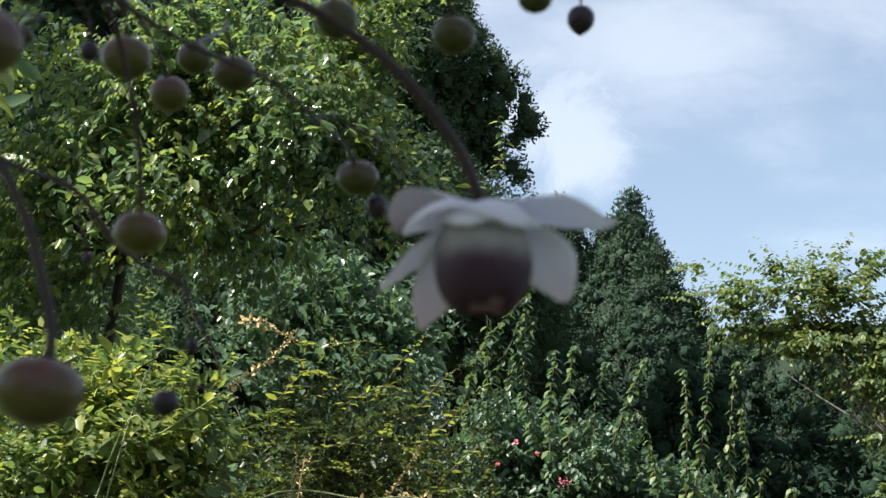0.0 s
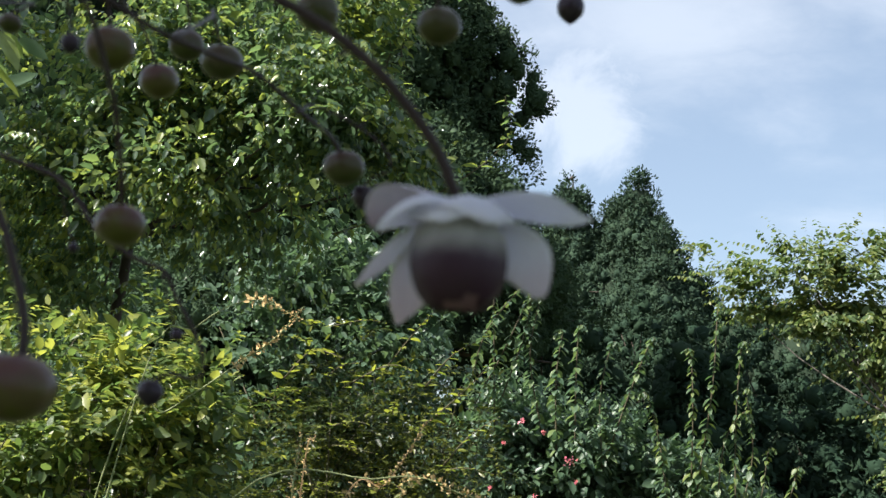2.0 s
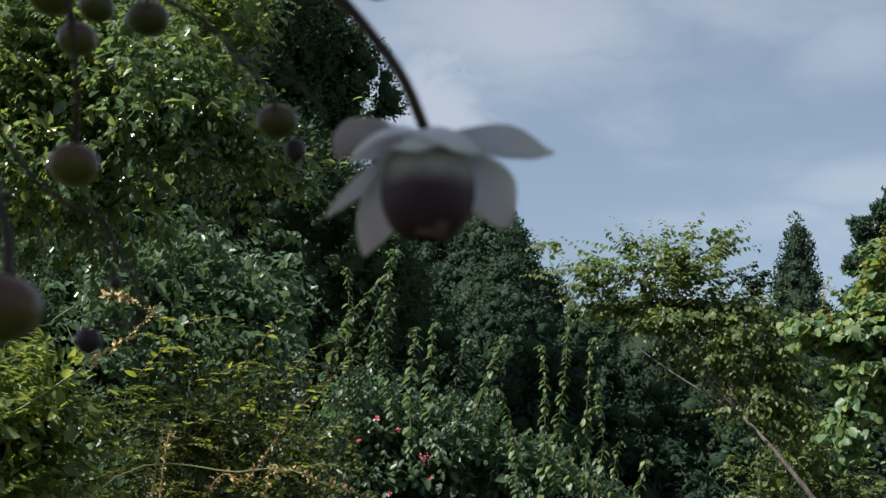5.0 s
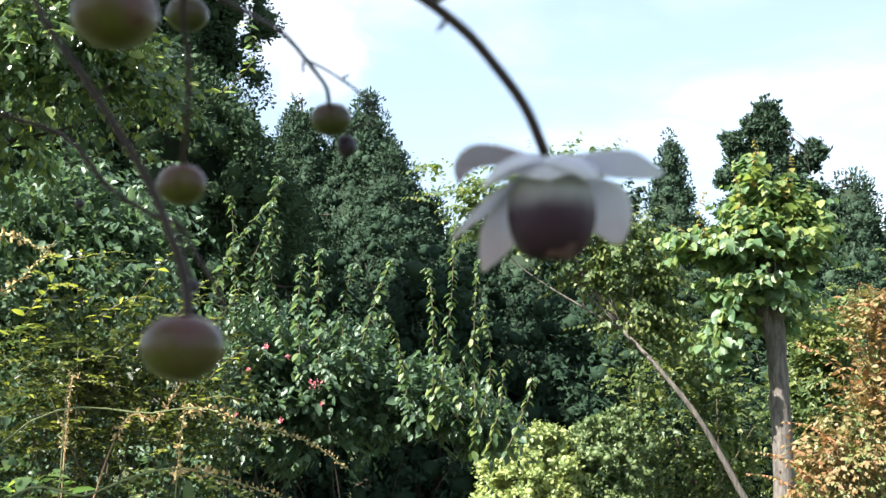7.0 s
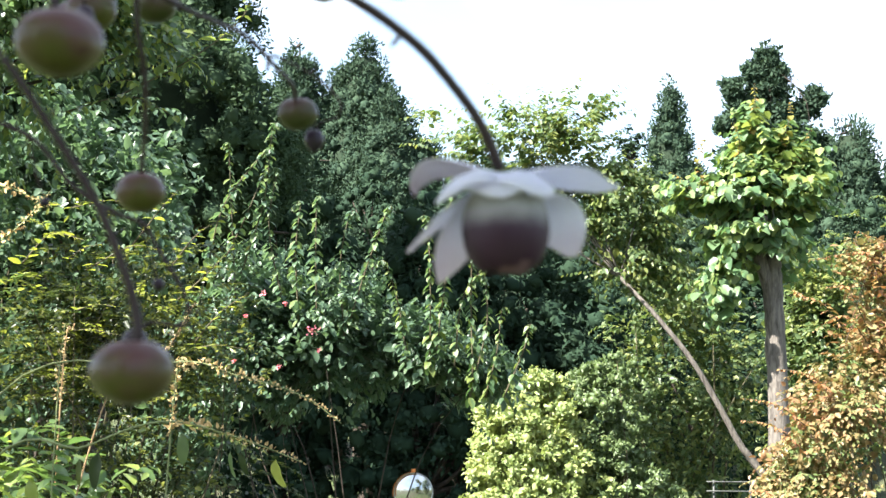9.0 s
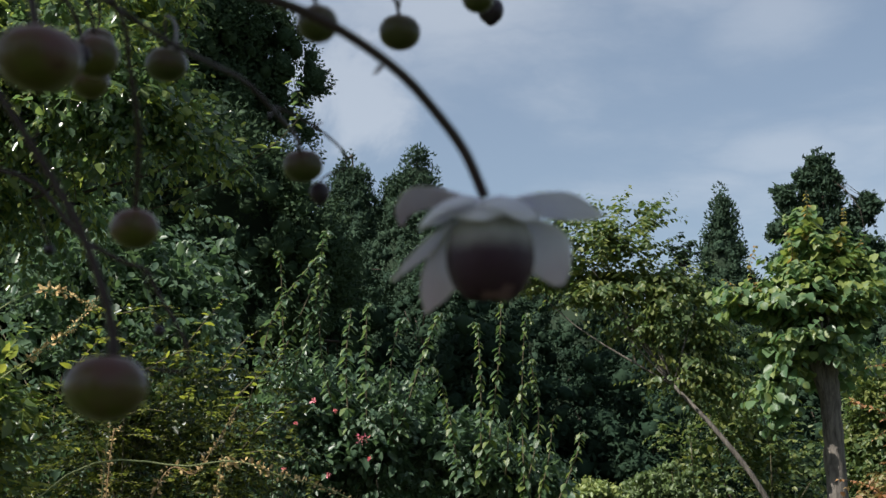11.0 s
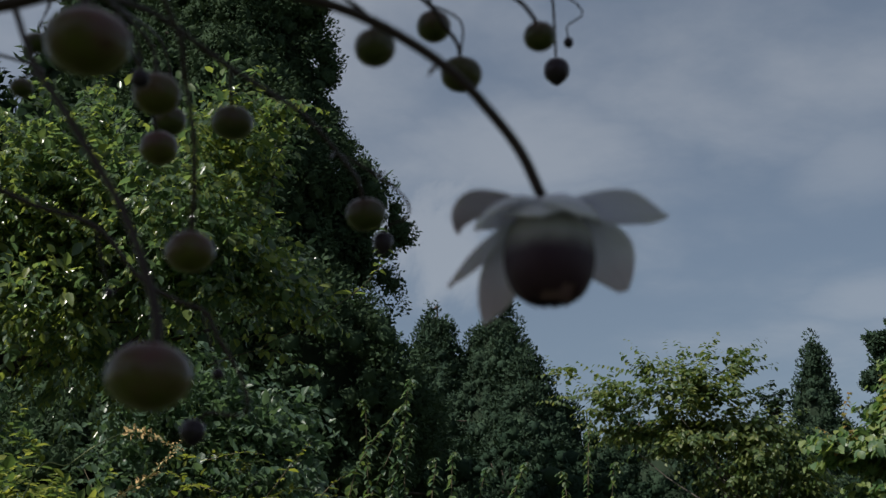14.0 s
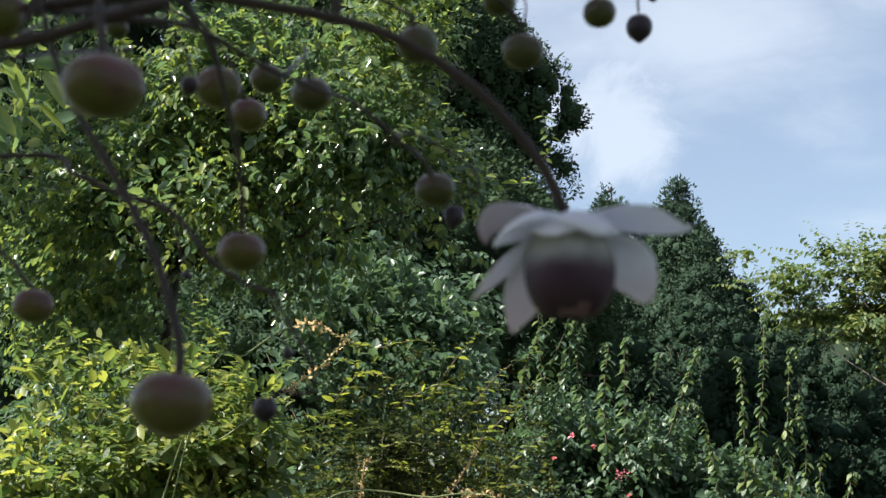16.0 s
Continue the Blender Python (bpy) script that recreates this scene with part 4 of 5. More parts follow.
# blue-green shrub behind the thicket
leafy("glossy_shrub", "blue-green shrub with glossy leaves", "shrub", 71, (-1.9, 6.4),
      [((-1.85, 6.3, 1.75), (0.72, 0.5, 0.55), 380), ((-1.45, 6.2, 1.5), (0.35, 0.4, 0.5), 160), ((-2.2, 6.4, 0.8), (0.8, 0.5, 0.8), 260), ((-3.3, 6.5, 0.9), (0.9, 0.5, 1.3), 320), ((-3.9, 6.2, 0.5), (0.7, 0.5, 0.9), 200), ((-3.8, 7.0, 2.0), (1.0, 0.5, 1.3), 300)],
      M_BLUEGREEN, 0.052, 0.6, 13, 0.10, n_limbs=30, r_limb=0.01, gap=(2.6, -0.15), core=0.7, twig=(0.26, 0.5, 0.3, 0.0, 0.8))

# fine-leaved shrub
fine = leafy("fine_leaved_shrub", "dense shrub with small layered green leaves", "shrub", 72, (-1.15, 4.35),
             [((-1.14, 4.28, 1.06), (0.38, 0.36, 0.36), 270), ((-0.84, 4.28, 1.00), (0.22, 0.32, 0.30), 150), ((-1.07, 4.28, 0.55), (0.58, 0.42, 0.46), 320), ((-1.72, 4.28, 0.82), (0.40, 0.34, 0.5), 170)],
             M_FINE, 0.021, 0.50, 44, 0.10, n_limbs=34, r_limb=0.007, droop=0.05, out=1.2, singles=200, flat=0.22, gap=(3.6, -0.15), core=0.7, twig=(0.22, 0.35, 0.1, 0.75, 0.05))
add_shoots(fine, 73, [
    [(-0.82, 4.10, 1.11), (-0.72, 4.07, 1.21), (-0.64, 4.03, 1.29)],
    [(-0.84, 4.10, 1.22), (-0.76, 4.07, 1.32), (-0.67, 4.03, 1.38)],
    [(-0.77, 4.10, 0.97), (-0.67, 4.07, 1.07), (-0.59, 4.03, 1.13)],
    [(-0.97, 4.10, 1.28), (-0.88, 4.07, 1.39), (-0.80, 4.03, 1.45)],
    [(-1.10, 4.05, 1.20), (-0.98, 4.00, 1.27), (-0.88, 3.95, 1.25)],
    [(-1.30, 4.05, 1.22), (-1.20, 4.00, 1.31), (-1.08, 3.95, 1.30)]], M_SPRIG, 0.042, 0.5, 0.026, 0.15, 0.003, name="sprig")
rng = np.random.default_rng(731)
sprigs = []
for _ in range(24):
    x, z = rng.uniform(-1.42, -0.72), rng.uniform(0.78, 1.40)
    q = np.array([x, 3.97 + 0.25 * abs(z - 1.0), z])
    step = np.array([rng.uniform(-0.05, 0.12), -0.04, rng.uniform(-0.01, 0.04)])
    sprigs.append([q, q + step, q + step * 1.9 - [0, 0, 0.02]])
add_shoots(fine, 732, sprigs, M_SPRIG, 0.028, 0.5, 0.024, 0.05, 0.002, name="sprig")

# yellow-green shrub in the sun
leafy("sunlit_shrub", "yellow-green shrub with some orange leaves, lit through", "shrub", 74, (-1.75, 3.7),
      [((-1.72, 3.65, 1.08), (0.36, 0.3, 0.34), 170), ((-1.44, 3.6, 0.98), (0.22, 0.28, 0.32), 95), ((-1.78, 3.6, 0.65), (0.42, 0.35, 0.45), 180), ((-2.1, 3.7, 0.9), (0.35, 0.3, 0.5), 150)],
      M_YELLOW, 0.040, 0.55, 18, 0.085, n_limbs=40, r_limb=0.005, shape=LEAF_ROUND, singles=300, gap=(4.0, -0.12), core=0.65, twig=(0.19, 0.25, 0.5, 0.1, 0.2))

# tall vine-clad thicket
thicket = leafy("vine_thicket", "tall vine-clad thicket of glossy green leaves", "tree", 75, (-2.3, 4.7),
                [((-1.80, 4.45, 2.15), (0.58, 0.45, 0.55), 430), ((-2.45, 4.4, 2.15), (0.66, 0.5, 0.66), 380), ((-1.66, 4.2, 2.38), (0.44, 0.40, 0.44), 250), ((-1.27, 4.0, 2.10), (0.22, 0.32, 0.42), 150), ((-2.5, 4.4, 1.7), (0.5, 0.4, 0.5), 180), ((-1.85, 4.05, 1.95), (0.42, 0.25, 0.40), 130), ((-1.20, 4.2, 2.55), (0.20, 0.3, 0.32), 90), ((-1.10, 4.2, 2.05), (0.20, 0.3, 0.25), 60), ((-0.98, 4.2, 1.98), (0.12, 0.2, 0.20), 26)],
                M_THICKET, 0.035, 0.58, 24, 0.105, M_BARK_DARK, ([(-2.3, 4.75, 0.8), (-2.2, 4.7, 1.8)], [0.035, 0.028, 0.02]), shape=LEAF_ROUND, n_limbs=46, r_limb=0.012, droop=0.4, singles=300, gap=(2.4, -0.05), core=0.72, twig=(0.24, 0.55, 0.35, 0.0, 0.9))
add_shoots(thicket, 76, [
    [(-1.05, 4.25, 1.80), (-0.82, 4.22, 1.93), (-0.66, 4.2, 2.07), (-0.57, 4.2, 2.20)],
    [(-1.12, 4.3, 2.15), (-1.02, 4.25, 2.35), (-0.98, 4.2, 2.55)],
    [(-1.20, 4.3, 2.2), (-1.06, 4.3, 2.45), (-1.00, 4.25, 2.70)],
    [(-1.10, 4.3, 1.98), (-0.94, 4.25, 1.98), (-0.84, 4.2, 1.88)],
    [(-1.25, 4.3, 1.75), (-1.02, 4.3, 1.80), (-0.90, 4.25, 1.70)],
    [(-1.75, 4.3, 2.3), (-1.66, 4.2, 2.6), (-1.58, 4.1, 2.82)]], M_THICKET, 0.046, 0.66, 0.026, 0.6, 0.003, tip=0.75)

rng = np.random.default_rng(761)
fringe = []
for k in range(34):
    x, z = (rng.uniform(-2.3, -1.05), rng.uniform(1.75, 2.6)) if k < 20 else (rng.uniform(-1.25, -1.0), rng.uniform(1.8, 2.65))
    q = np.array([x, 3.98 + 0.3 * abs(x + 1.6), z])
    step = np.array([rng.uniform(-0.02, 0.12), -0.05, rng.uniform(-0.02, 0.10)])
    fringe.append([q, q + step, q + step * 1.8 - [0, 0, 0.05]])
add_shoots(thicket, 762, fringe, M_THICKET, 0.040, 0.64, 0.022, 0.7, 0.002, tip=0.7)

# unseen trees added to shade plant and thicket; a sapling at the path's edge
leafy("shade_tree", "unseen leafy tree added on the bank to shade the flower", "tree", 77, (-3.2, -1.3),
      [((-2.6, -0.75, 4.1), (1.2, 1.1, 1.1), 380), ((-1.4, -0.7, 3.6), (1.0, 0.9, 0.5), 170), ((0.3, -1.2, 3.7), (1.2, 1.0, 0.5), 190)],
      M_THICKET, 0.12, 0.55, 10, 0.22, M_BARK, ([(-3.15, -1.25, 1.5), (-3.05, -1.1, 2.6), (-2.85, -0.95, 3.4)], [0.10, 0.09, 0.08, 0.05]), n_limbs=24, r_limb=0.02, joined_limbs=True)
leafy("shade_tree", "unseen slim tree added beside the thicket to shade its top", "tree", 80, (-4.3, 3.0),
      [((-3.9, 3.3, 4.4), (0.6, 0.6, 0.5), 90)], M_THICKET, 0.09, 0.55, 12, 0.2, M_BARK, ([(-4.25, 3.05, 1.5), (-4.1, 3.15, 2.8), (-3.95, 3.3, 4.0)], [0.06, 0.055, 0.045, 0.03]), n_limbs=12, r_limb=0.012, joined_limbs=True)
leafy("shade_tree", "unseen dense evergreen added behind the path to block sky light", "tree", 79, (0.8, -4.5),
      [((-0.8, -4.5, 1.9), (1.7, 1.0, 1.6), 300)],
      M_WOODS_SHADE, 0.17, 0.55, 12, 0.32, M_BARK, ([(0.8, -4.5, 1.5), (0.8, -4.5, 2.6)], [0.12, 0.11, 0.08]), n_limbs=16, r_limb=0.03, joined_limbs=True)
leafy("sapling", "young tree with pointed bright green leaves", "tree", 78, (-1.62, 2.25),
      [((-1.42, 2.2, 1.62), (0.16, 0.15, 0.22), 12), ((-1.6, 2.2, 1.9), (0.2, 0.2, 0.3), 12)], M_THICKET, 0.060, 0.40, 7, 0.08, M_TWIG,
      ([(-1.6, 2.25, 0.8), (-1.58, 2.22, 1.6)], [0.012, 0.01, 0.006]), shape=LEAF_ROUND, n_limbs=10, r_limb=0.004, singles=80)


# ---- seed stalks in front of the shrubs ----
def seed_stalk(label, seed, path, bloom, size, r=0.0012, per=6, stem=None):
    """A thin stalk with small dry florets set round its upper part (bloom: where along it they start)."""
    rng = np.random.default_rng(seed)
    root = np.array([path[0][0], path[0][1], float(ground_z(path[0][0], path[0][1])) - 0.02])
    ob = thing("seed_stalk", root, label, "plant", "dry seed stalks")
    pts = [root] + [np.array(p, float) for p in path[1:]]
    v, f = tube(pts, [r * 1.3, r, r * 0.5], 6, 40)
    part("stem", mesh_quads("stem", v - root, f, stem or M_DRY_STEM), ob)
    p = smooth_path(pts, 400)
    seg = np.r_[0, np.cumsum(np.linalg.norm(np.diff(p, axis=0), axis=1))]
    s = np.arange(seg[-1] * bloom, seg[-1], size * 0.75)
    c = np.stack([np.interp(s, seg, p[:, k]) for k in range(3)], 1)
    taper = np.linspace(1.2, 0.55, len(c))
    n = len(c) * per
    d = unit(rng.standard_normal((n, 3)))
    pos = np.repeat(c, per, axis=0) + d * size * 0.35 * np.repeat(taper, per)[:, None]
    ln = size * 0.75 * np.repeat(taper, per) * (0.6 + 0.7 * rng.random(n))
    v, f = leaves(pos, d + [0, 0, 0.4], rng.standard_normal((n, 3)), ln, ln * 0.55, LEAF_LOW)
    tagged(part("floret_spike", mesh_from("floret_spike", v - root, f, M_DRY), ob), kind="stuff")
    return ob


seed_stalk("arching stalk with pale seed heads", 81, [(-1.45, 2.7, 0), (-1.16, 2.57, 0.95), (-1.05, 2.57, 1.02), (-0.91, 2.57, 1.12), (-0.83, 2.57, 1.18), (-0.77, 2.57, 1.25)], 0.89, 0.013, 0.0015, 5)
seed_stalk("bent stalk with pale seed heads", 82, [(-1.35, 2.6, 0), (-1.12, 2.57, 1.05), (-1.00, 2.57, 1.20), (-0.88, 2.57, 1.26), (-0.77, 2.57, 1.22)], 0.93, 0.013, 0.0014, 6)
seed_stalk("upright brown seed stalk", 83, [(-0.66, 2.2, 0), (-0.63, 2.2, 0.85), (-0.61, 2.2, 0.975)], 0.88, 0.008, 0.0013, 3, M_TAN_STEM)
seed_stalk("leaning orange-brown seed stalk", 84, [(-0.75, 2.05, 0), (-0.52, 2.0, 0.80), (-0.43, 2.0, 0.90), (-0.37, 2.0, 1.00)], 0.84, 0.010, 0.0012, 4, M_TAN_STEM)
seed_stalk("long arching stalk with pale seed heads", 85, [(-0.95, 1.8, 0), (-0.62, 1.72, 0.80), (-0.36, 1.7, 0.905), (-0.25, 1.7, 0.89), (-0.17, 1.7, 0.865), (-0.12, 1.7, 0.83)], 0.86, 0.009, 0.0012, 4)
arch = seed_stalk("long arching stalk with drying leaves", 86, [(-1.05, 1.75, 0), (-0.62, 1.7, 0.72), (-0.45, 1.7, 0.80), (-0.35, 1.7, 0.832), (-0.25, 1.7, 0.81), (-0.17, 1.7, 0.78)], 0.89, 0.011, 0.0016, 5)
seed_stalk("upright brown seed stalk", 87, [(-0.58, 1.9, 0), (-0.55, 1.9, 0.80), (-0.54, 1.9, 0.965)], 0.90, 0.007, 0.0011, 3)
seed_stalk("small upright seed stalk", 88, [(-0.40, 1.75, 0), (-0.345, 1.72, 0.82), (-0.32, 1.7, 0.90)], 0.88, 0.008)
rng = np.random.default_rng(89)
for x, z, ln, mat in ((-0.43, 0.80, 0.058, M_FINE), (-0.325, 0.825, 0.056, M_DOME_SHADE), (-0.205, 0.79, 0.050, M_YELLOW), (-0.262, 0.80, 0.045, M_LIGHT), (-0.25, 0.80, 0.045, M_FINE), (-0.52, 0.765, 0.053, M_THICKET), (-0.455, 0.79, 0.045, M_FINE)):
    v, f = leaves(np.array([[x, 1.69, z]]), np.array([[rng.normal() * 0.25, -0.1, -1.0]]), np.array([[rng.normal() * 0.6, -1.0, 0.1]]), [ln], [ln * (0.24 + 0.2 * rng.random())], curled_leaf(0.5 + 1.2 * rng.random(), 0.2 + 0.7 * rng.random()))
    part("drooping_leaf", mesh_from("leaf", v - np.array(arch.location), f, mat), arch)

leafy("undergrowth", "weeds with broad green leaves on the bank", "plant", 91, (-0.75, 2.2),
      [((-0.70, 2.1, 0.66), (0.26, 0.2, 0.16), 130), ((-0.50, 1.95, 0.58), (0.24, 0.2, 0.14), 100), ((-0.9, 2.1, 0.45), (0.35, 0.25, 0.3), 120)], M_WEED, 0.036, 0.48, 7, 0.06, n_limbs=30, r_limb=0.002, shape=LEAF_ROUND, twig=(0.09, 0.5, 0.7, 0.0, 0.5, 0.35))


# ---- traffic mirror ----
def traffic_mirror():
    c = np.array([-0.48, 24.0, -1.40])
    base = np.array([-0.48, 24.12, float(ground_z(-0.48, 24.12)) - 0.05])
    ob = thing("traffic_mirror", base, "round convex traffic mirror with orange hood on a post", "mirror")
    v, f = tube([base, (c[0], 24.12, c[2] + 0.42)], [0.045, 0.045], 14, 8)
    part("post", mesh_quads("post", v - base, f, M_ORANGE), ob)
    rings, seg, r = 9, 40, 0.34
    vs, fs = [], []
    for i in range(rings):
        a = i / (rings - 1)
        for j in range(seg):
            t = 2 * math.pi * j / seg
            vs.append((c[0] + r * a * math.cos(t), c[1] - 0.09 * (1 - a * a), c[2] + r * a * math.sin(t)))
    for i in range(rings - 1):
        for j in range(seg):
            j2 = (j + 1) % seg
            fs.append((i * seg + j, i * seg + j2, (i + 1) * seg + j2, (i + 1) * seg + j))
    part("mirror_face", mesh_from("mirror_face", np.array(vs) - base, fs, M_MIRROR), ob, "silvered convex face")
    ang = np.linspace(0, 2 * math.pi, 41)
    v, f = tube([(c[0] + 0.35 * math.cos(a), c[1] + 0.01, c[2] + 0.35 * math.sin(a)) for a in ang], [0.016, 0.016], 8, 82)
    part("rim", mesh_quads("rim", v - base, f, M_STEEL), ob)
    a = np.linspace(radians(80), radians(190), 30)
    v = np.concatenate([np.stack([c[0] + q * np.cos(a), np.full(30, c[1] + dy), c[2] + q * np.sin(a)], 1) for q, dy in ((0.368, 0.02), (0.372, -0.06), (0.378, -0.06), (0.374, 0.03))])
    fs = [(k * 30 + j, k * 30 + j + 1, ((k + 1) % 4) * 30 + j + 1, ((k + 1) % 4) * 30 + j) for k in range(4) for j in range(29)]
    part("hood", mesh_from("hood", v - base, fs, M_ORANGE), ob, "orange sheet-metal hood")
    v, f = tube([(c[0], c[1] + 0.12, c[2]), (c[0], c[1] + 0.01, c[2])], [0.03, 0.12], 12, 6)
    part("bracket", mesh_quads("bracket", v - base, f, M_STEEL), ob)


traffic_mirror()


def guard_rail():
    """Two thin rails on short posts at the road's edge."""
    y, x0, x1 = 17.0, 3.45, 4.6
    base = np.array([(x0 + x1) / 2, y, float(ground_z((x0 + x1) / 2, y)) - 0.05])
    ob = thing("guard_rail", base, "low weathered metal rail beside the road", "railing")
    for z in (-0.58, -0.70):
        v, f = tube([(x0, y, z), ((x0 + x1) / 2, y, z - 0.004), (x1, y, z)], [0.009, 0.009], 8, 8)
        part("rail", mesh_quads("rail", v - base, f, M_RAIL), ob)
    for x in (x0 + 0.1, (x0 + x1) / 2, x1 - 0.1):
        v, f = tube([(x, y + 0.03, float(ground_z(x, y)) - 0.05), (x, y + 0.03, -0.56)], [0.013, 0.013], 8, 6)
        part("post", mesh_quads("post", v - base, f, M_RAIL), ob)


guard_rail()

# ---- the flowering plant ----
MM = 0.001
BASE = np.array([-0.40, 0.21, float(ground_z(-0.40, 0.21)) - 0.02])
plant = thing("flowering_plant", BASE, "woodland plant with nodding white flower and round buds", "plant")


def stalk(points, r, name="stalk", sides=9, n=0):
    """A stalk through places in mm, with radii in mm."""
    v, f = tube(np.array(points, float) * MM, np.array(r, float) * MM, sides, n)
    return part(name, mesh_quads(name, v - BASE, f, M_STALK), plant)


stalk([(-400, 210, -20), (-390, 205, 400), (-330, 195, 780), (-230, 188, 930), (-150, 188, 964), (-92, 190, 968), (-70, 192, 969.4), (-57, 194.5, 971.5), (-43.4, 196.8, 972.3), (-30, 199, 970.3), (-20, 201.4, 968.6),
       (-11.8, 203.6, 966.5), (-3.6, 206, 962.7), (4.5, 208, 957), (9.9, 210.5, 951.5), (14.9, 212.7, 945), (18.4, 215, 937.5)], [4.0, 2.6, 1.5, 1.1, 0.98, 0.90, 0.86, 0.86, 0.92], "main_stalk", 12, 110)
stalk([(-150, 186, 958), (-91, 190, 961), (-68, 190, 963), (-60.7, 190, 964.1), (-52.6, 190, 966.1), (-44, 194, 970)], [1.2, 1.15, 1.0])
stalk([(-49.5, 181, 968), (-47.5, 178, 961.8), (-45.1, 176, 953.5)], [0.55, 0.6, 0.75])
stalk([(-66, 190, 971), (-64.3, 190, 966.5), (-59.0, 190, 953.5), (-54.5, 190, 947.0), (-51.5, 190, 942.6), (-42.9, 190, 929.3), (-38.5, 190, 919.3), (-36.4, 190, 912.8), (-35.8, 189.5, 907.6)], [0.5, 0.55, 0.62, 0.72, 0.85])
stalk([(-44.8, 200, 972.7), (-42, 207.8, 965.5), (-43.2, 215.6, 961.7), (-43.5, 223.4, 954.2), (-45.2, 231.2, 946.2), (-47.2, 237.4, 939.5)], [0.48, 0.5, 0.5])
stalk([(-62, 194, 966), (-54.7, 200, 969.7), (-48.9, 214.3, 973.2), (-40.2, 228.6, 970), (-34.9, 242.9, 970.2), (-31, 257, 971), (-26.3, 271.4, 967.5), (-24.9, 285.7, 967.2), (-25.5, 299, 966)], [0.6, 0.55, 0.5, 0.5])
stalk([(-29, 274, 968), (-29.9, 290, 975), (-22, 301, 972.9), (-16, 302, 967.7), (-15.7, 303, 963.8), (-19.5, 304, 962.5), (-21.8, 305, 960.9)], [0.35, 0.3, 0.26])
stalk([(-40, 235, 970.5), (-52, 280, 992), (-58.3, 295, 999), (-62, 311, 996.2)], [0.45, 0.4, 0.45])
stalk([(-66, 196, 970), (-66, 228, 985), (-63, 250, 986), (-61.7, 254, 979.5)], [0.45, 0.42, 0.5])
stalk([(-66, 196, 970), (-62, 215, 977), (-57, 226, 975), (-55.7, 227.8, 969)], [0.32, 0.28, 0.3])
stalk([(-75, 260, 1000), (-92, 340, 1030), (-99, 372, 1030), (-100.3, 375.7, 1024.5)], [0.4, 0.4, 0.45])
stalk([(-66, 210, 975), (-70, 235, 990), (-75, 260, 1000)], [0.5, 0.42])
stalk([(-75, 260, 1000), (-86, 315, 1004), (-88.6, 333, 998.5)], [0.4, 0.42, 0.45])
stalk([(-200, 230, 950), (-119.5, 270, 967.4), (-103.8, 271, 962.8), (-93.4, 272, 958.3), (-79.3, 273, 953.2), (-70, 274, 942.6), (-61.2, 275, 937.1), (-55.2, 276, 934.8), (-52.7, 277, 930.1), (-47.6, 278, 921.8), (-45.7, 279, 916),
       (-47.6, 280, 913.2), (-54, 280.5, 913.9), (-56.6, 280.5, 912.4)], [0.75, 0.6, 0.5, 0.42, 0.36], "side_stalk", 8, 70)
stalk([(-80.1, 273.5, 953.7), (-78.1, 276, 944.1), (-76.9, 277, 940.9)], [0.25, 0.22])
stalk([(-55.7, 276, 934.5), (-53.2, 279, 924.6), (-52.7, 280, 923.3)], [0.25, 0.22])
stalk([(-60, 193, 971), (-36.3, 210, 985.8), (-27.9, 215.8, 983), (-23.4, 221.6, 983.1), (-17.1, 227.4, 981.2), (-14.2, 233.2, 980.5), (-13.7, 237, 979.2)], [0.5, 0.45, 0.42])
stalk([(-150, 190, 962), (-110, 215, 1010), (-60, 235, 1040), (-32, 250, 1024), (-15.2, 255.8, 1004), (-11, 261.7, 1002), (-6.1, 267.5, 999.5), (-4.8, 273.3, 999), (-1.8, 278, 996), (-1.2, 280.5, 992.6)], [0.9, 0.8, 0.5, 0.48, 0.45], "side_stalk", 8, 50)
stalk([(-45, 242, 1034), (-21.9, 258, 1021), (-10.7, 272, 1011), (-8.3, 287, 1009)], [0.45, 0.4, 0.4])
stalk([(-7.5, 268, 1001), (-2.7, 280, 1004), (-1, 283, 1002), (-1.4, 283, 996.5)], [0.3, 0.26, 0.24])
stalk([(-60, 235, 1040), (-21.8, 250, 1016), (0.3, 256.8, 1004), (5.8, 263.5, 1003.4), (12.8, 270.2, 1001.5), (16.2, 274.7, 998.6)], [0.55, 0.48, 0.5])
stalk([(-60, 235, 1040), (-30, 290, 1052), (8.7, 310.7, 1033), (17.8, 321.5, 1031), (19.1, 332.3, 1027), (19.3, 339.5, 1020.5)], [0.5, 0.45, 0.36, 0.33])
stalk([(17.8, 321.5, 1031), (23.9, 340.8, 1038), (26.8, 341.5, 1034), (22.6, 342.2, 1031), (22.8, 343, 1027.8)], [0.3, 0.25, 0.22])
stalk([(-200, 230, 950), (-132, 255, 951.4), (-113.9, 260, 942.6), (-107.7, 260, 936.8), (-105, 260, 934)], [0.6, 0.5, 0.5])
stalk([(-80, 200, 966), (-95, 270, 1008), (-100.5, 280, 1005)], [0.4, 0.4])
stalk([(-85, 210, 968), (-108, 300, 1004), (-112.7, 300, 1001.8)], [0.4, 0.38])
stalk([(-92, 188, 974), (-80, 188, 978), (-73, 190, 976)], [0.6, 0.6])


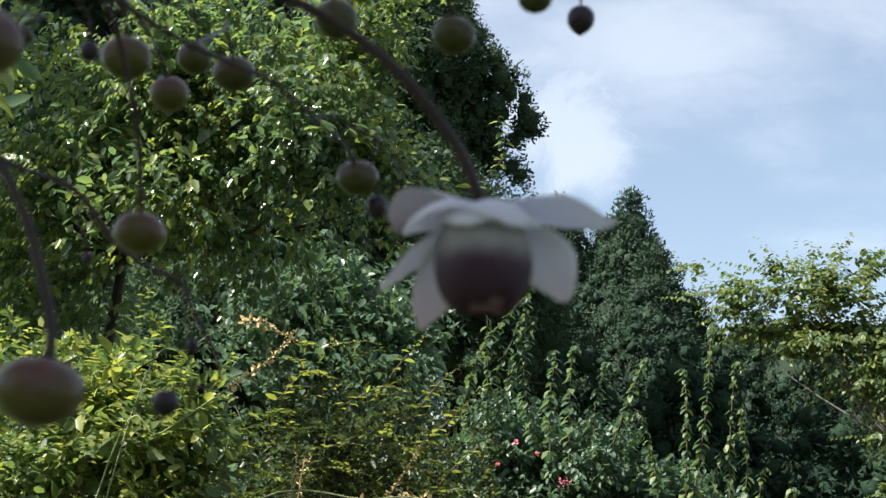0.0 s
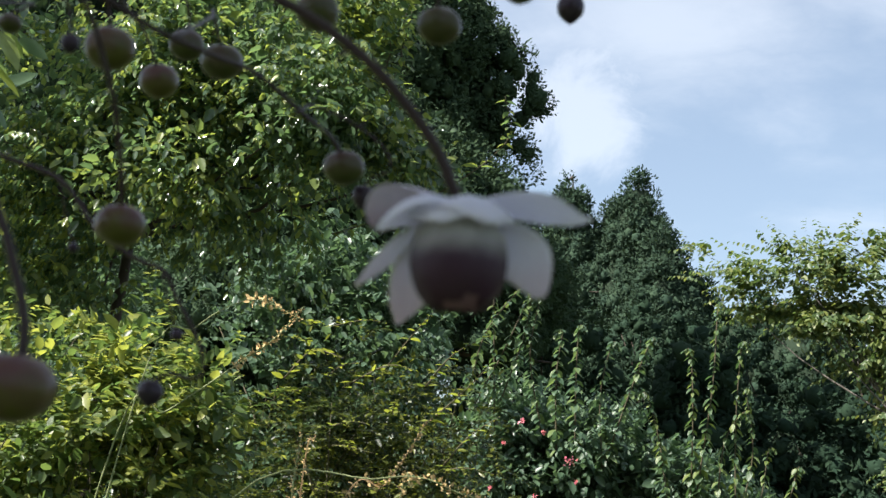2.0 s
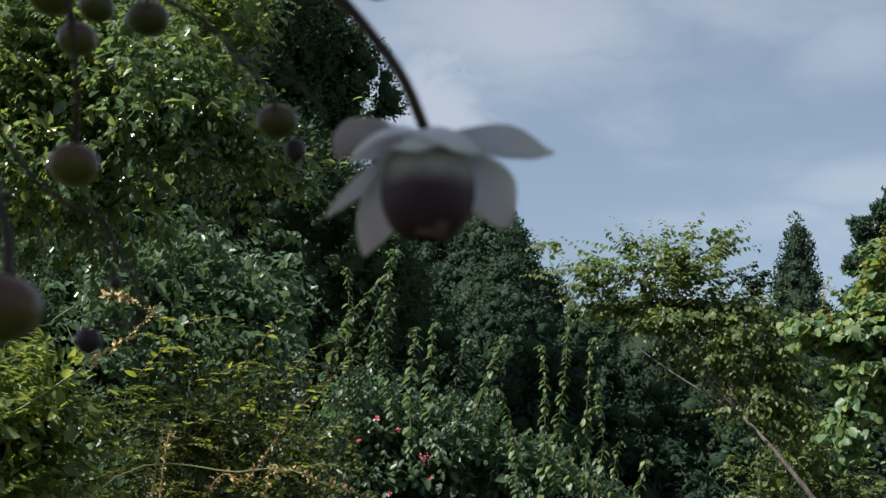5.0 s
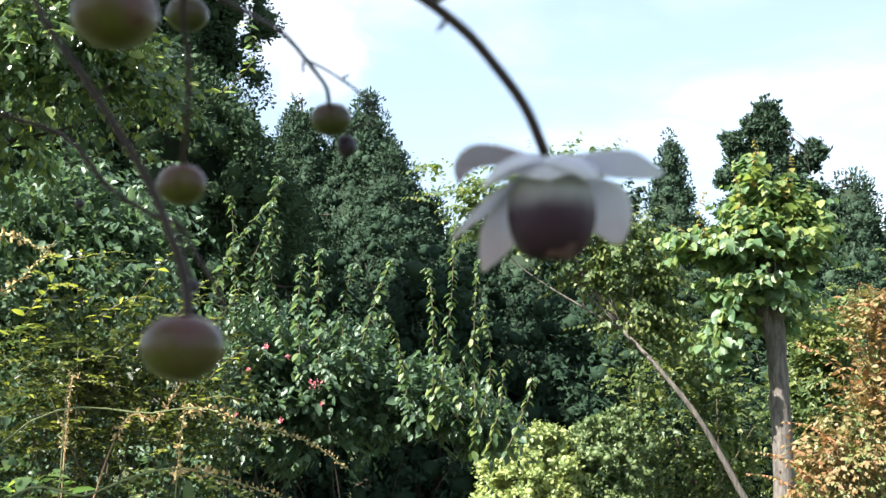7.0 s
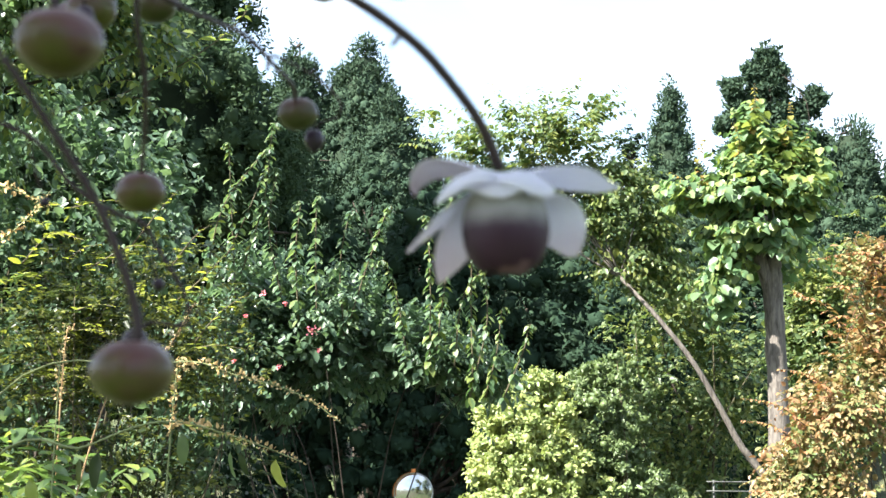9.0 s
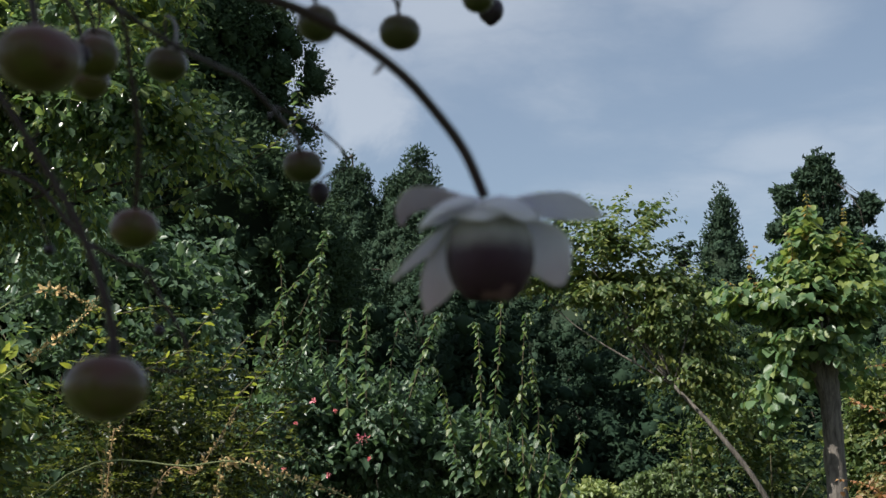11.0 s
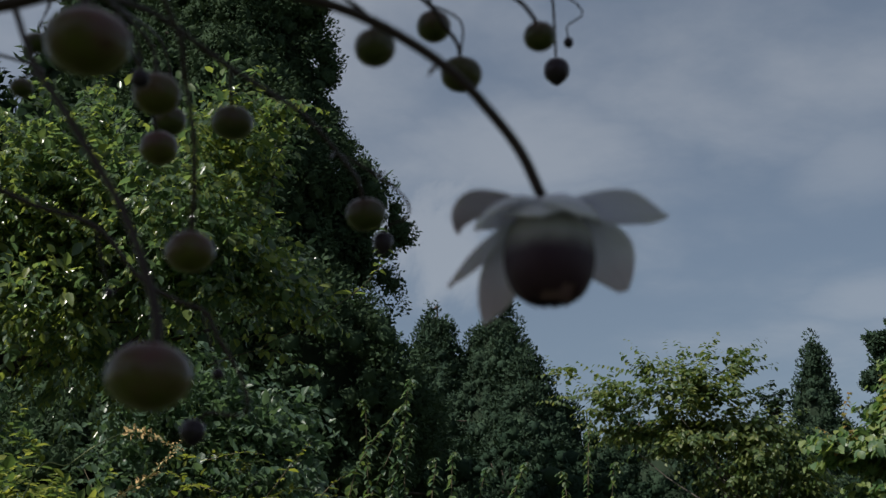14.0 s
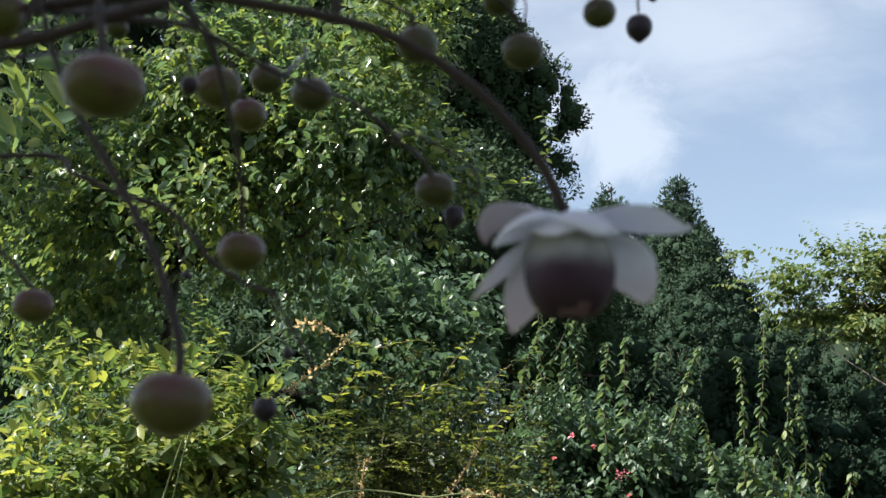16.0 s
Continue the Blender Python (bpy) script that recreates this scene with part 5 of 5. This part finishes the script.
def bud_mesh(name, w, h, mat, lobes=5, point=0.0, groove=0.055, seed=0):
    """A globular bud: flattened, with shallow seams between its overlapping lobes, dimpled at the stalk."""
    rng_ = np.random.default_rng(seed)
    nu, nv = 40, 22
    th = np.linspace(0, math.pi, nv)
    ph = np.linspace(0, 2 * math.pi, nu, endpoint=False)
    T, F = np.meshgrid(th, ph, indexing="ij")
    twist = F + 0.35 * np.cos(T) + rng_.random() * 6
    seam = np.abs(np.sin(twist * lobes / 2)) ** 0.35
    r = 1 - groove * (1 - seam) * np.sin(T) ** 0.7 + 0.02 * np.sin(2 * F + rng_.random() * 6) * np.sin(T)
    z = np.cos(T) - 0.18 * np.exp(-(T / 0.35) ** 2) - point * np.exp(-((math.pi - T) / 0.4) ** 2)
    v = np.stack([w / 2 * r * np.sin(T) * np.cos(F), w / 2 * r * np.sin(T) * np.sin(F), h / 2 * z * r], -1).reshape(-1, 3)
    f = [(i * nu + j, (i + 1) * nu + j, (i + 1) * nu + (j + 1) % nu, i * nu + (j + 1) % nu) for i in range(nv - 1) for j in range(nu)]
    me = mesh_from(name, v * MM, f, mat)
    return me


def bud(x, y, z, w, h, mat=None, point=0.0, tilt=(0, 0), label="", seed=0, name="flower_bud"):
    me = bud_mesh(name, w, h, mat or M_BUD, 5, point, 0.055, seed)
    at = Matrix.Translation(Vector((x * MM, y * MM, z * MM)) - Vector(BASE)) @ pose(0, 0, 0, tilt[0], tilt[1], seed * 37)
    return part(name, me, plant, label, at)


DARK = "small dark unopened bud"
bud(-36.5, 188.9, 903.8, 12.6, 10.0, label="large round green bud flushed purple", seed=1)
bud(-44.4, 175.4, 949.2, 12.3, 9.8, label="large round bud with a brown scar", seed=2, tilt=(0, -4))
bud(-47.1, 237.4, 936.6, 9.5, 7.8, label="round green bud with a pale top", seed=3)
bud(-13.6, 237.1, 976.2, 8.1, 7.4, M_BUD_SMALL, seed=4)
bud(-8.3, 288.1, 1005.5, 8.3, 7.6, M_BUD_SMALL, seed=5)
bud(-1.1, 280.6, 989.7, 9.3, 8.2, M_BUD_SMALL, seed=6)
bud(16.7, 274.7, 995.4, 7.2, 6.7, M_BUD_SMALL, seed=7)
bud(19.4, 339.8, 1016.6, 7.0, 7.4, M_BUD_DARK, 0.22, label=DARK, seed=8)
bud(-25.1, 299.1, 963.4, 9.5, 8.0, M_BUD_SMALL, seed=9)
bud(-21.8, 305, 958.3, 4.8, 5.4, M_BUD_DARK, 0.2, label=DARK, seed=10)
bud(-62.0, 312.2, 993.0, 10.5, 8.8, M_BUD_SMALL, seed=11)
bud(-88.5, 334.6, 995.6, 10.6, 9.4, seed=12)
bud(-61.7, 254.1, 975.8, 9.8, 9.0, seed=13)
bud(-100.3, 375.7, 1020.6, 10.6, 9.4, M_BUD_SMALL, seed=23)
bud(-55.7, 227.8, 967.3, 3.6, 3.8, M_BUD_DARK, label=DARK, seed=14)
bud(-57.6, 280.5, 910.0, 5.7, 5.6, M_BUD_DARK, 0.12, label=DARK, seed=15)
bud(-76.9, 277, 939.6, 2.2, 2.4, M_BUD_DARK, label=DARK, seed=16)
bud(-52.7, 280, 922.1, 2.7, 2.9, M_BUD_DARK, label=DARK, seed=17)
bud(22.8, 343, 1026.3, 2.7, 3.2, M_BUD_DARK, label=DARK, seed=18)
bud(-104.4, 260, 930.3, 8.6, 7.8, seed=19)
bud(-72.5, 190, 968.5, 8.0, 9.0, seed=20)
bud(-100.8, 280, 1001.3, 5.6, 5.0, M_BUD_SMALL, seed=21)
bud(-112.8, 300, 999.0, 6.0, 4.8, M_BUD_SMALL, seed=22)


def bract(x, y, z, ln, way, wd=0.3):
    v, f = leaves(np.array([[x, y, z]]) * MM - BASE, np.array([way], float), np.array([[0.2, -1.0, 0.3]]), [ln * MM], [ln * wd * MM], LEAF_ROUND)
    part("bract", mesh_from("bract", v, f, M_STALK), plant)


bract(-17.5, 201.8, 968, 5.6, (-0.1, 0, 1), 0.34)
bract(2.0, 207.2, 958.6, 3.0, (-0.62, 0, -0.7))
bract(-66, 190, 970.5, 5.5, (-0.25, -0.1, -1))
bract(-23, 301, 973.5, 2.6, (0.8, 0, 0.4))
bract(-40.5, 229, 970.5, 2.4, (0.6, 0, -0.6))
bract(-50, 190.5, 941.5, 2.2, (0.5, 0, 0.8))

# the open flower
FLOWER = Vector((19.3 * MM, 215.1 * MM, 936.8 * MM))
flower = new("flower")
flower.parent = plant
flower.location = FLOWER - Vector(BASE)
tagged(flower, label="nodding white flower with a purple-tipped centre")


def sepal(az, ln, wd, e0, e1, roll=0.0, cup=0.25, start=1.5, z0=0.0, point=0.55, seed=0, tip_curl=0.0, bend=1.2, mat=None, label=""):
    """A thick, waxy sepal: it leaves the flower's top at azimuth az and bends from slope e0 to e1 (degrees)."""
    rng_ = np.random.default_rng(seed)
    nu, nv = 22, 11
    s = np.linspace(0, 1, nu)
    e = np.radians(e0 + (e1 - e0) * s ** bend + tip_curl * np.clip((s - 0.8) / 0.2, 0, 1) ** 2)
    rr = start + np.r_[0, np.cumsum(np.cos((e[1:] + e[:-1]) / 2))] * ln / (nu - 1)
    zz = z0 + np.r_[0, np.cumsum(np.sin((e[1:] + e[:-1]) / 2))] * ln / (nu - 1)
    half = wd / 2 * (np.sin(math.pi * np.clip(s, 0, 1) ** 0.85 * 0.93 + 0.12) ** 0.8).clip(0.02)
    half = half * np.where(s > 0.85, 1 - point * ((s - 0.85).clip(0) / 0.15) ** 1.5, 1)
    u = np.linspace(-1, 1, nv)
    top, cr = [], math.radians(roll)
    for i in range(nu):
        n = np.array([-math.sin(e[i]), 0, math.cos(e[i])])
        t = np.array([math.cos(e[i]), 0, math.sin(e[i])])
        a = np.array([0, 1.0, 0])
        ro = cr * min(1.0, s[i] * 1.6)
        a2, n2 = a * math.cos(ro) + n * math.sin(ro), n * math.cos(ro) - a * math.sin(ro)
        for x in u:
            wave = 0.22 * math.sin(x * 3 + s[i] * 7 + seed) * s[i]
            lift = -cup * half[i] * x * x + wave - 0.12 * math.exp(-(x / 0.12) ** 2)
            top.append(np.array([rr[i], 0, zz[i]]) + a2 * half[i] * x + n2 * lift)
    top = np.array(top)
    under = top.copy()
    grid = top.reshape(nu, nv, 3)
    nrm = unit(np.cross(np.gradient(grid, axis=0), np.gradient(grid, axis=1)).reshape(-1, 3))
    edge = np.outer(np.sin(math.pi * (0.06 + 0.88 * s)) ** 0.5, 1 - 0.8 * np.abs(u) ** 3).ravel()[:, None]
    under = top - nrm * 0.42 * edge * np.sign(nrm[len(nrm) // 2, 2] or 1)
    v = np.vstack([top, under])
    k = nu * nv
    f = []
    for i in range(nu - 1):
        for j in range(nv - 1):
            q = (i * nv + j, i * nv + j + 1, (i + 1) * nv + j + 1, (i + 1) * nv + j)
            f.append(q)
            f.append(tuple(k + x for x in reversed(q)))
    rim = [j for j in range(nv)] + [i * nv + nv - 1 for i in range(1, nu)] + [(nu - 1) * nv + j for j in range(nv - 2, -1, -1)] + [i * nv for i in range(nu - 2, 0, -1)]
    for a_, b_ in zip(rim, rim[1:] + rim[:1]):
        f.append((a_, k + a_, k + b_, b_))
    c, si = math.cos(math.radians(az)), math.sin(math.radians(az))
    v = np.stack([v[:, 0] * c - v[:, 1] * si, v[:, 0] * si + v[:, 1] * c, v[:, 2]], 1)
    me = mesh_from("sepal", v * MM, f, mat or M_SEPAL)
    return part("sepal", me, flower, label)


sepal(8, 18.5, 11.0, 14, -34, roll=-16, seed=1, tip_curl=40)
sepal(28, 16.5, 11.2, -24, -78, roll=-38, seed=2, start=3.0, z0=-1.6, point=0.0)
sepal(140, 20.0, 9.0, -38, -74, roll=18, seed=3, start=3, z0=-2.0, point=0.5)
sepal(170, 18.0, 6.2, -24, -60, roll=8, seed=4, start=3, z0=-1.8, tip_curl=25)
sepal(160, 19.0, 8.5, 22, -112, roll=18, seed=5, bend=2.6, mat=M_SEPAL_FLUSH, label="curled sepal browned towards its tip")
sepal(-156, 14.0, 13.0, 14, -72, roll=6, seed=6, point=0.08, cup=0.42, bend=1.1)
sepal(-50, 10.8, 13.5, 12, -78, roll=-4, seed=7, point=0.03, cup=0.40, bend=1.1)
sepal(-102, 10.0, 13.5, 8, -78, roll=2, seed=9, point=0.03, cup=0.30, z0=-0.15, bend=1.1)
sepal(92, 13.0, 10.0, -5, -40, roll=0, seed=8, point=0.3)


def corolla():
    """Overlapping inner petals that close into a globe, open below."""
    for k in range(11):
        nu, nv = 14, 7
        az0 = 2 * math.pi * k / 11 + 0.2
        front = math.exp(-((math.remainder(az0 + 1.10, 2 * math.pi)) / 0.55) ** 2)
        s = np.linspace(0.12, 0.93 - 0.20 * front, nu)
        span = 0.42
        v = []
        R, H = 7.35, 15.2
        for i in range(nu):
            th = math.pi * s[i]
            for j in range(nv):
                u = (j / (nv - 1) - 0.5) * 2
                narrow = 1 - 0.45 * max(0, (s[i] - 0.62) / 0.25) ** 2
                ph = az0 + u * span * narrow
                rad = (R + 0.03 * (k % 2) + 0.04 * u) * math.sin(th) ** 0.72
                v.append((rad * math.cos(ph), rad * math.sin(ph), -1.2 - H * (1 - math.cos(th)) / 2 * 1.06 + 0.25 * abs(u) * s[i]))
        v = np.array(v)
        thick = (0.045 * (1 - np.abs(np.tile(np.linspace(-1, 1, nv), nu)) ** 3))[:, None]
        inner = v * (1 - thick * [1, 1, 0])
        n = nu * nv
        f = []
        for i in range(nu - 1):
            for j in range(nv - 1):
                q = (i * nv + j, i * nv + j + 1, (i + 1) * nv + j + 1, (i + 1) * nv + j)
                f.append(q)
                f.append(tuple(n + x for x in reversed(q)))
        part("petal", mesh_from("petal", np.vstack([v, inner]) * MM, f, M_COROLLA), flower)
    th, ph = np.meshgrid(np.linspace(0.58, 0.90, 8) * math.pi, np.linspace(-2.1, -0.1, 14), indexing="ij")
    rad = 6.75 * np.sin(th) ** 0.72 * (1 + 0.03 * np.sin(ph * 9))
    lip = np.stack([rad * np.cos(ph), rad * np.sin(ph), -1.2 - 15.2 * (1 - np.cos(th)) / 2 * 1.06], -1).reshape(-1, 3)
    both = np.vstack([lip, lip * [0.94, 0.94, 1.0]])
    quads = [(i * 14 + j, i * 14 + j + 1, (i + 1) * 14 + j + 1, (i + 1) * 14 + j) for i in range(7) for j in range(13)]
    quads += [tuple(112 + x for x in reversed(q)) for q in quads]
    part("petal_lip", mesh_from("petal_lip", both * MM, quads, M_THROAT), flower, "paler pink lip of the inner petals")
    rng_ = np.random.default_rng(5)
    pieces = []
    for k in range(26):
        a, r = rng_.random() * 6.28, 2.6 * rng_.random() ** 0.5
        x, y = r * math.cos(a), r * math.sin(a)
        pieces.append(tube(np.array([(x * 0.4, y * 0.4, -3), (x * 0.8, y * 0.8, -8), (x, y, -12.2)]) * MM, np.array([0.16, 0.15, 0.4]) * MM, 5, 6))
    v, f = joined(pieces)
    part("stamen_cluster", mesh_quads("stamen_cluster", v, f, M_STAMEN), flower, "yellowish stamens")


corolla()
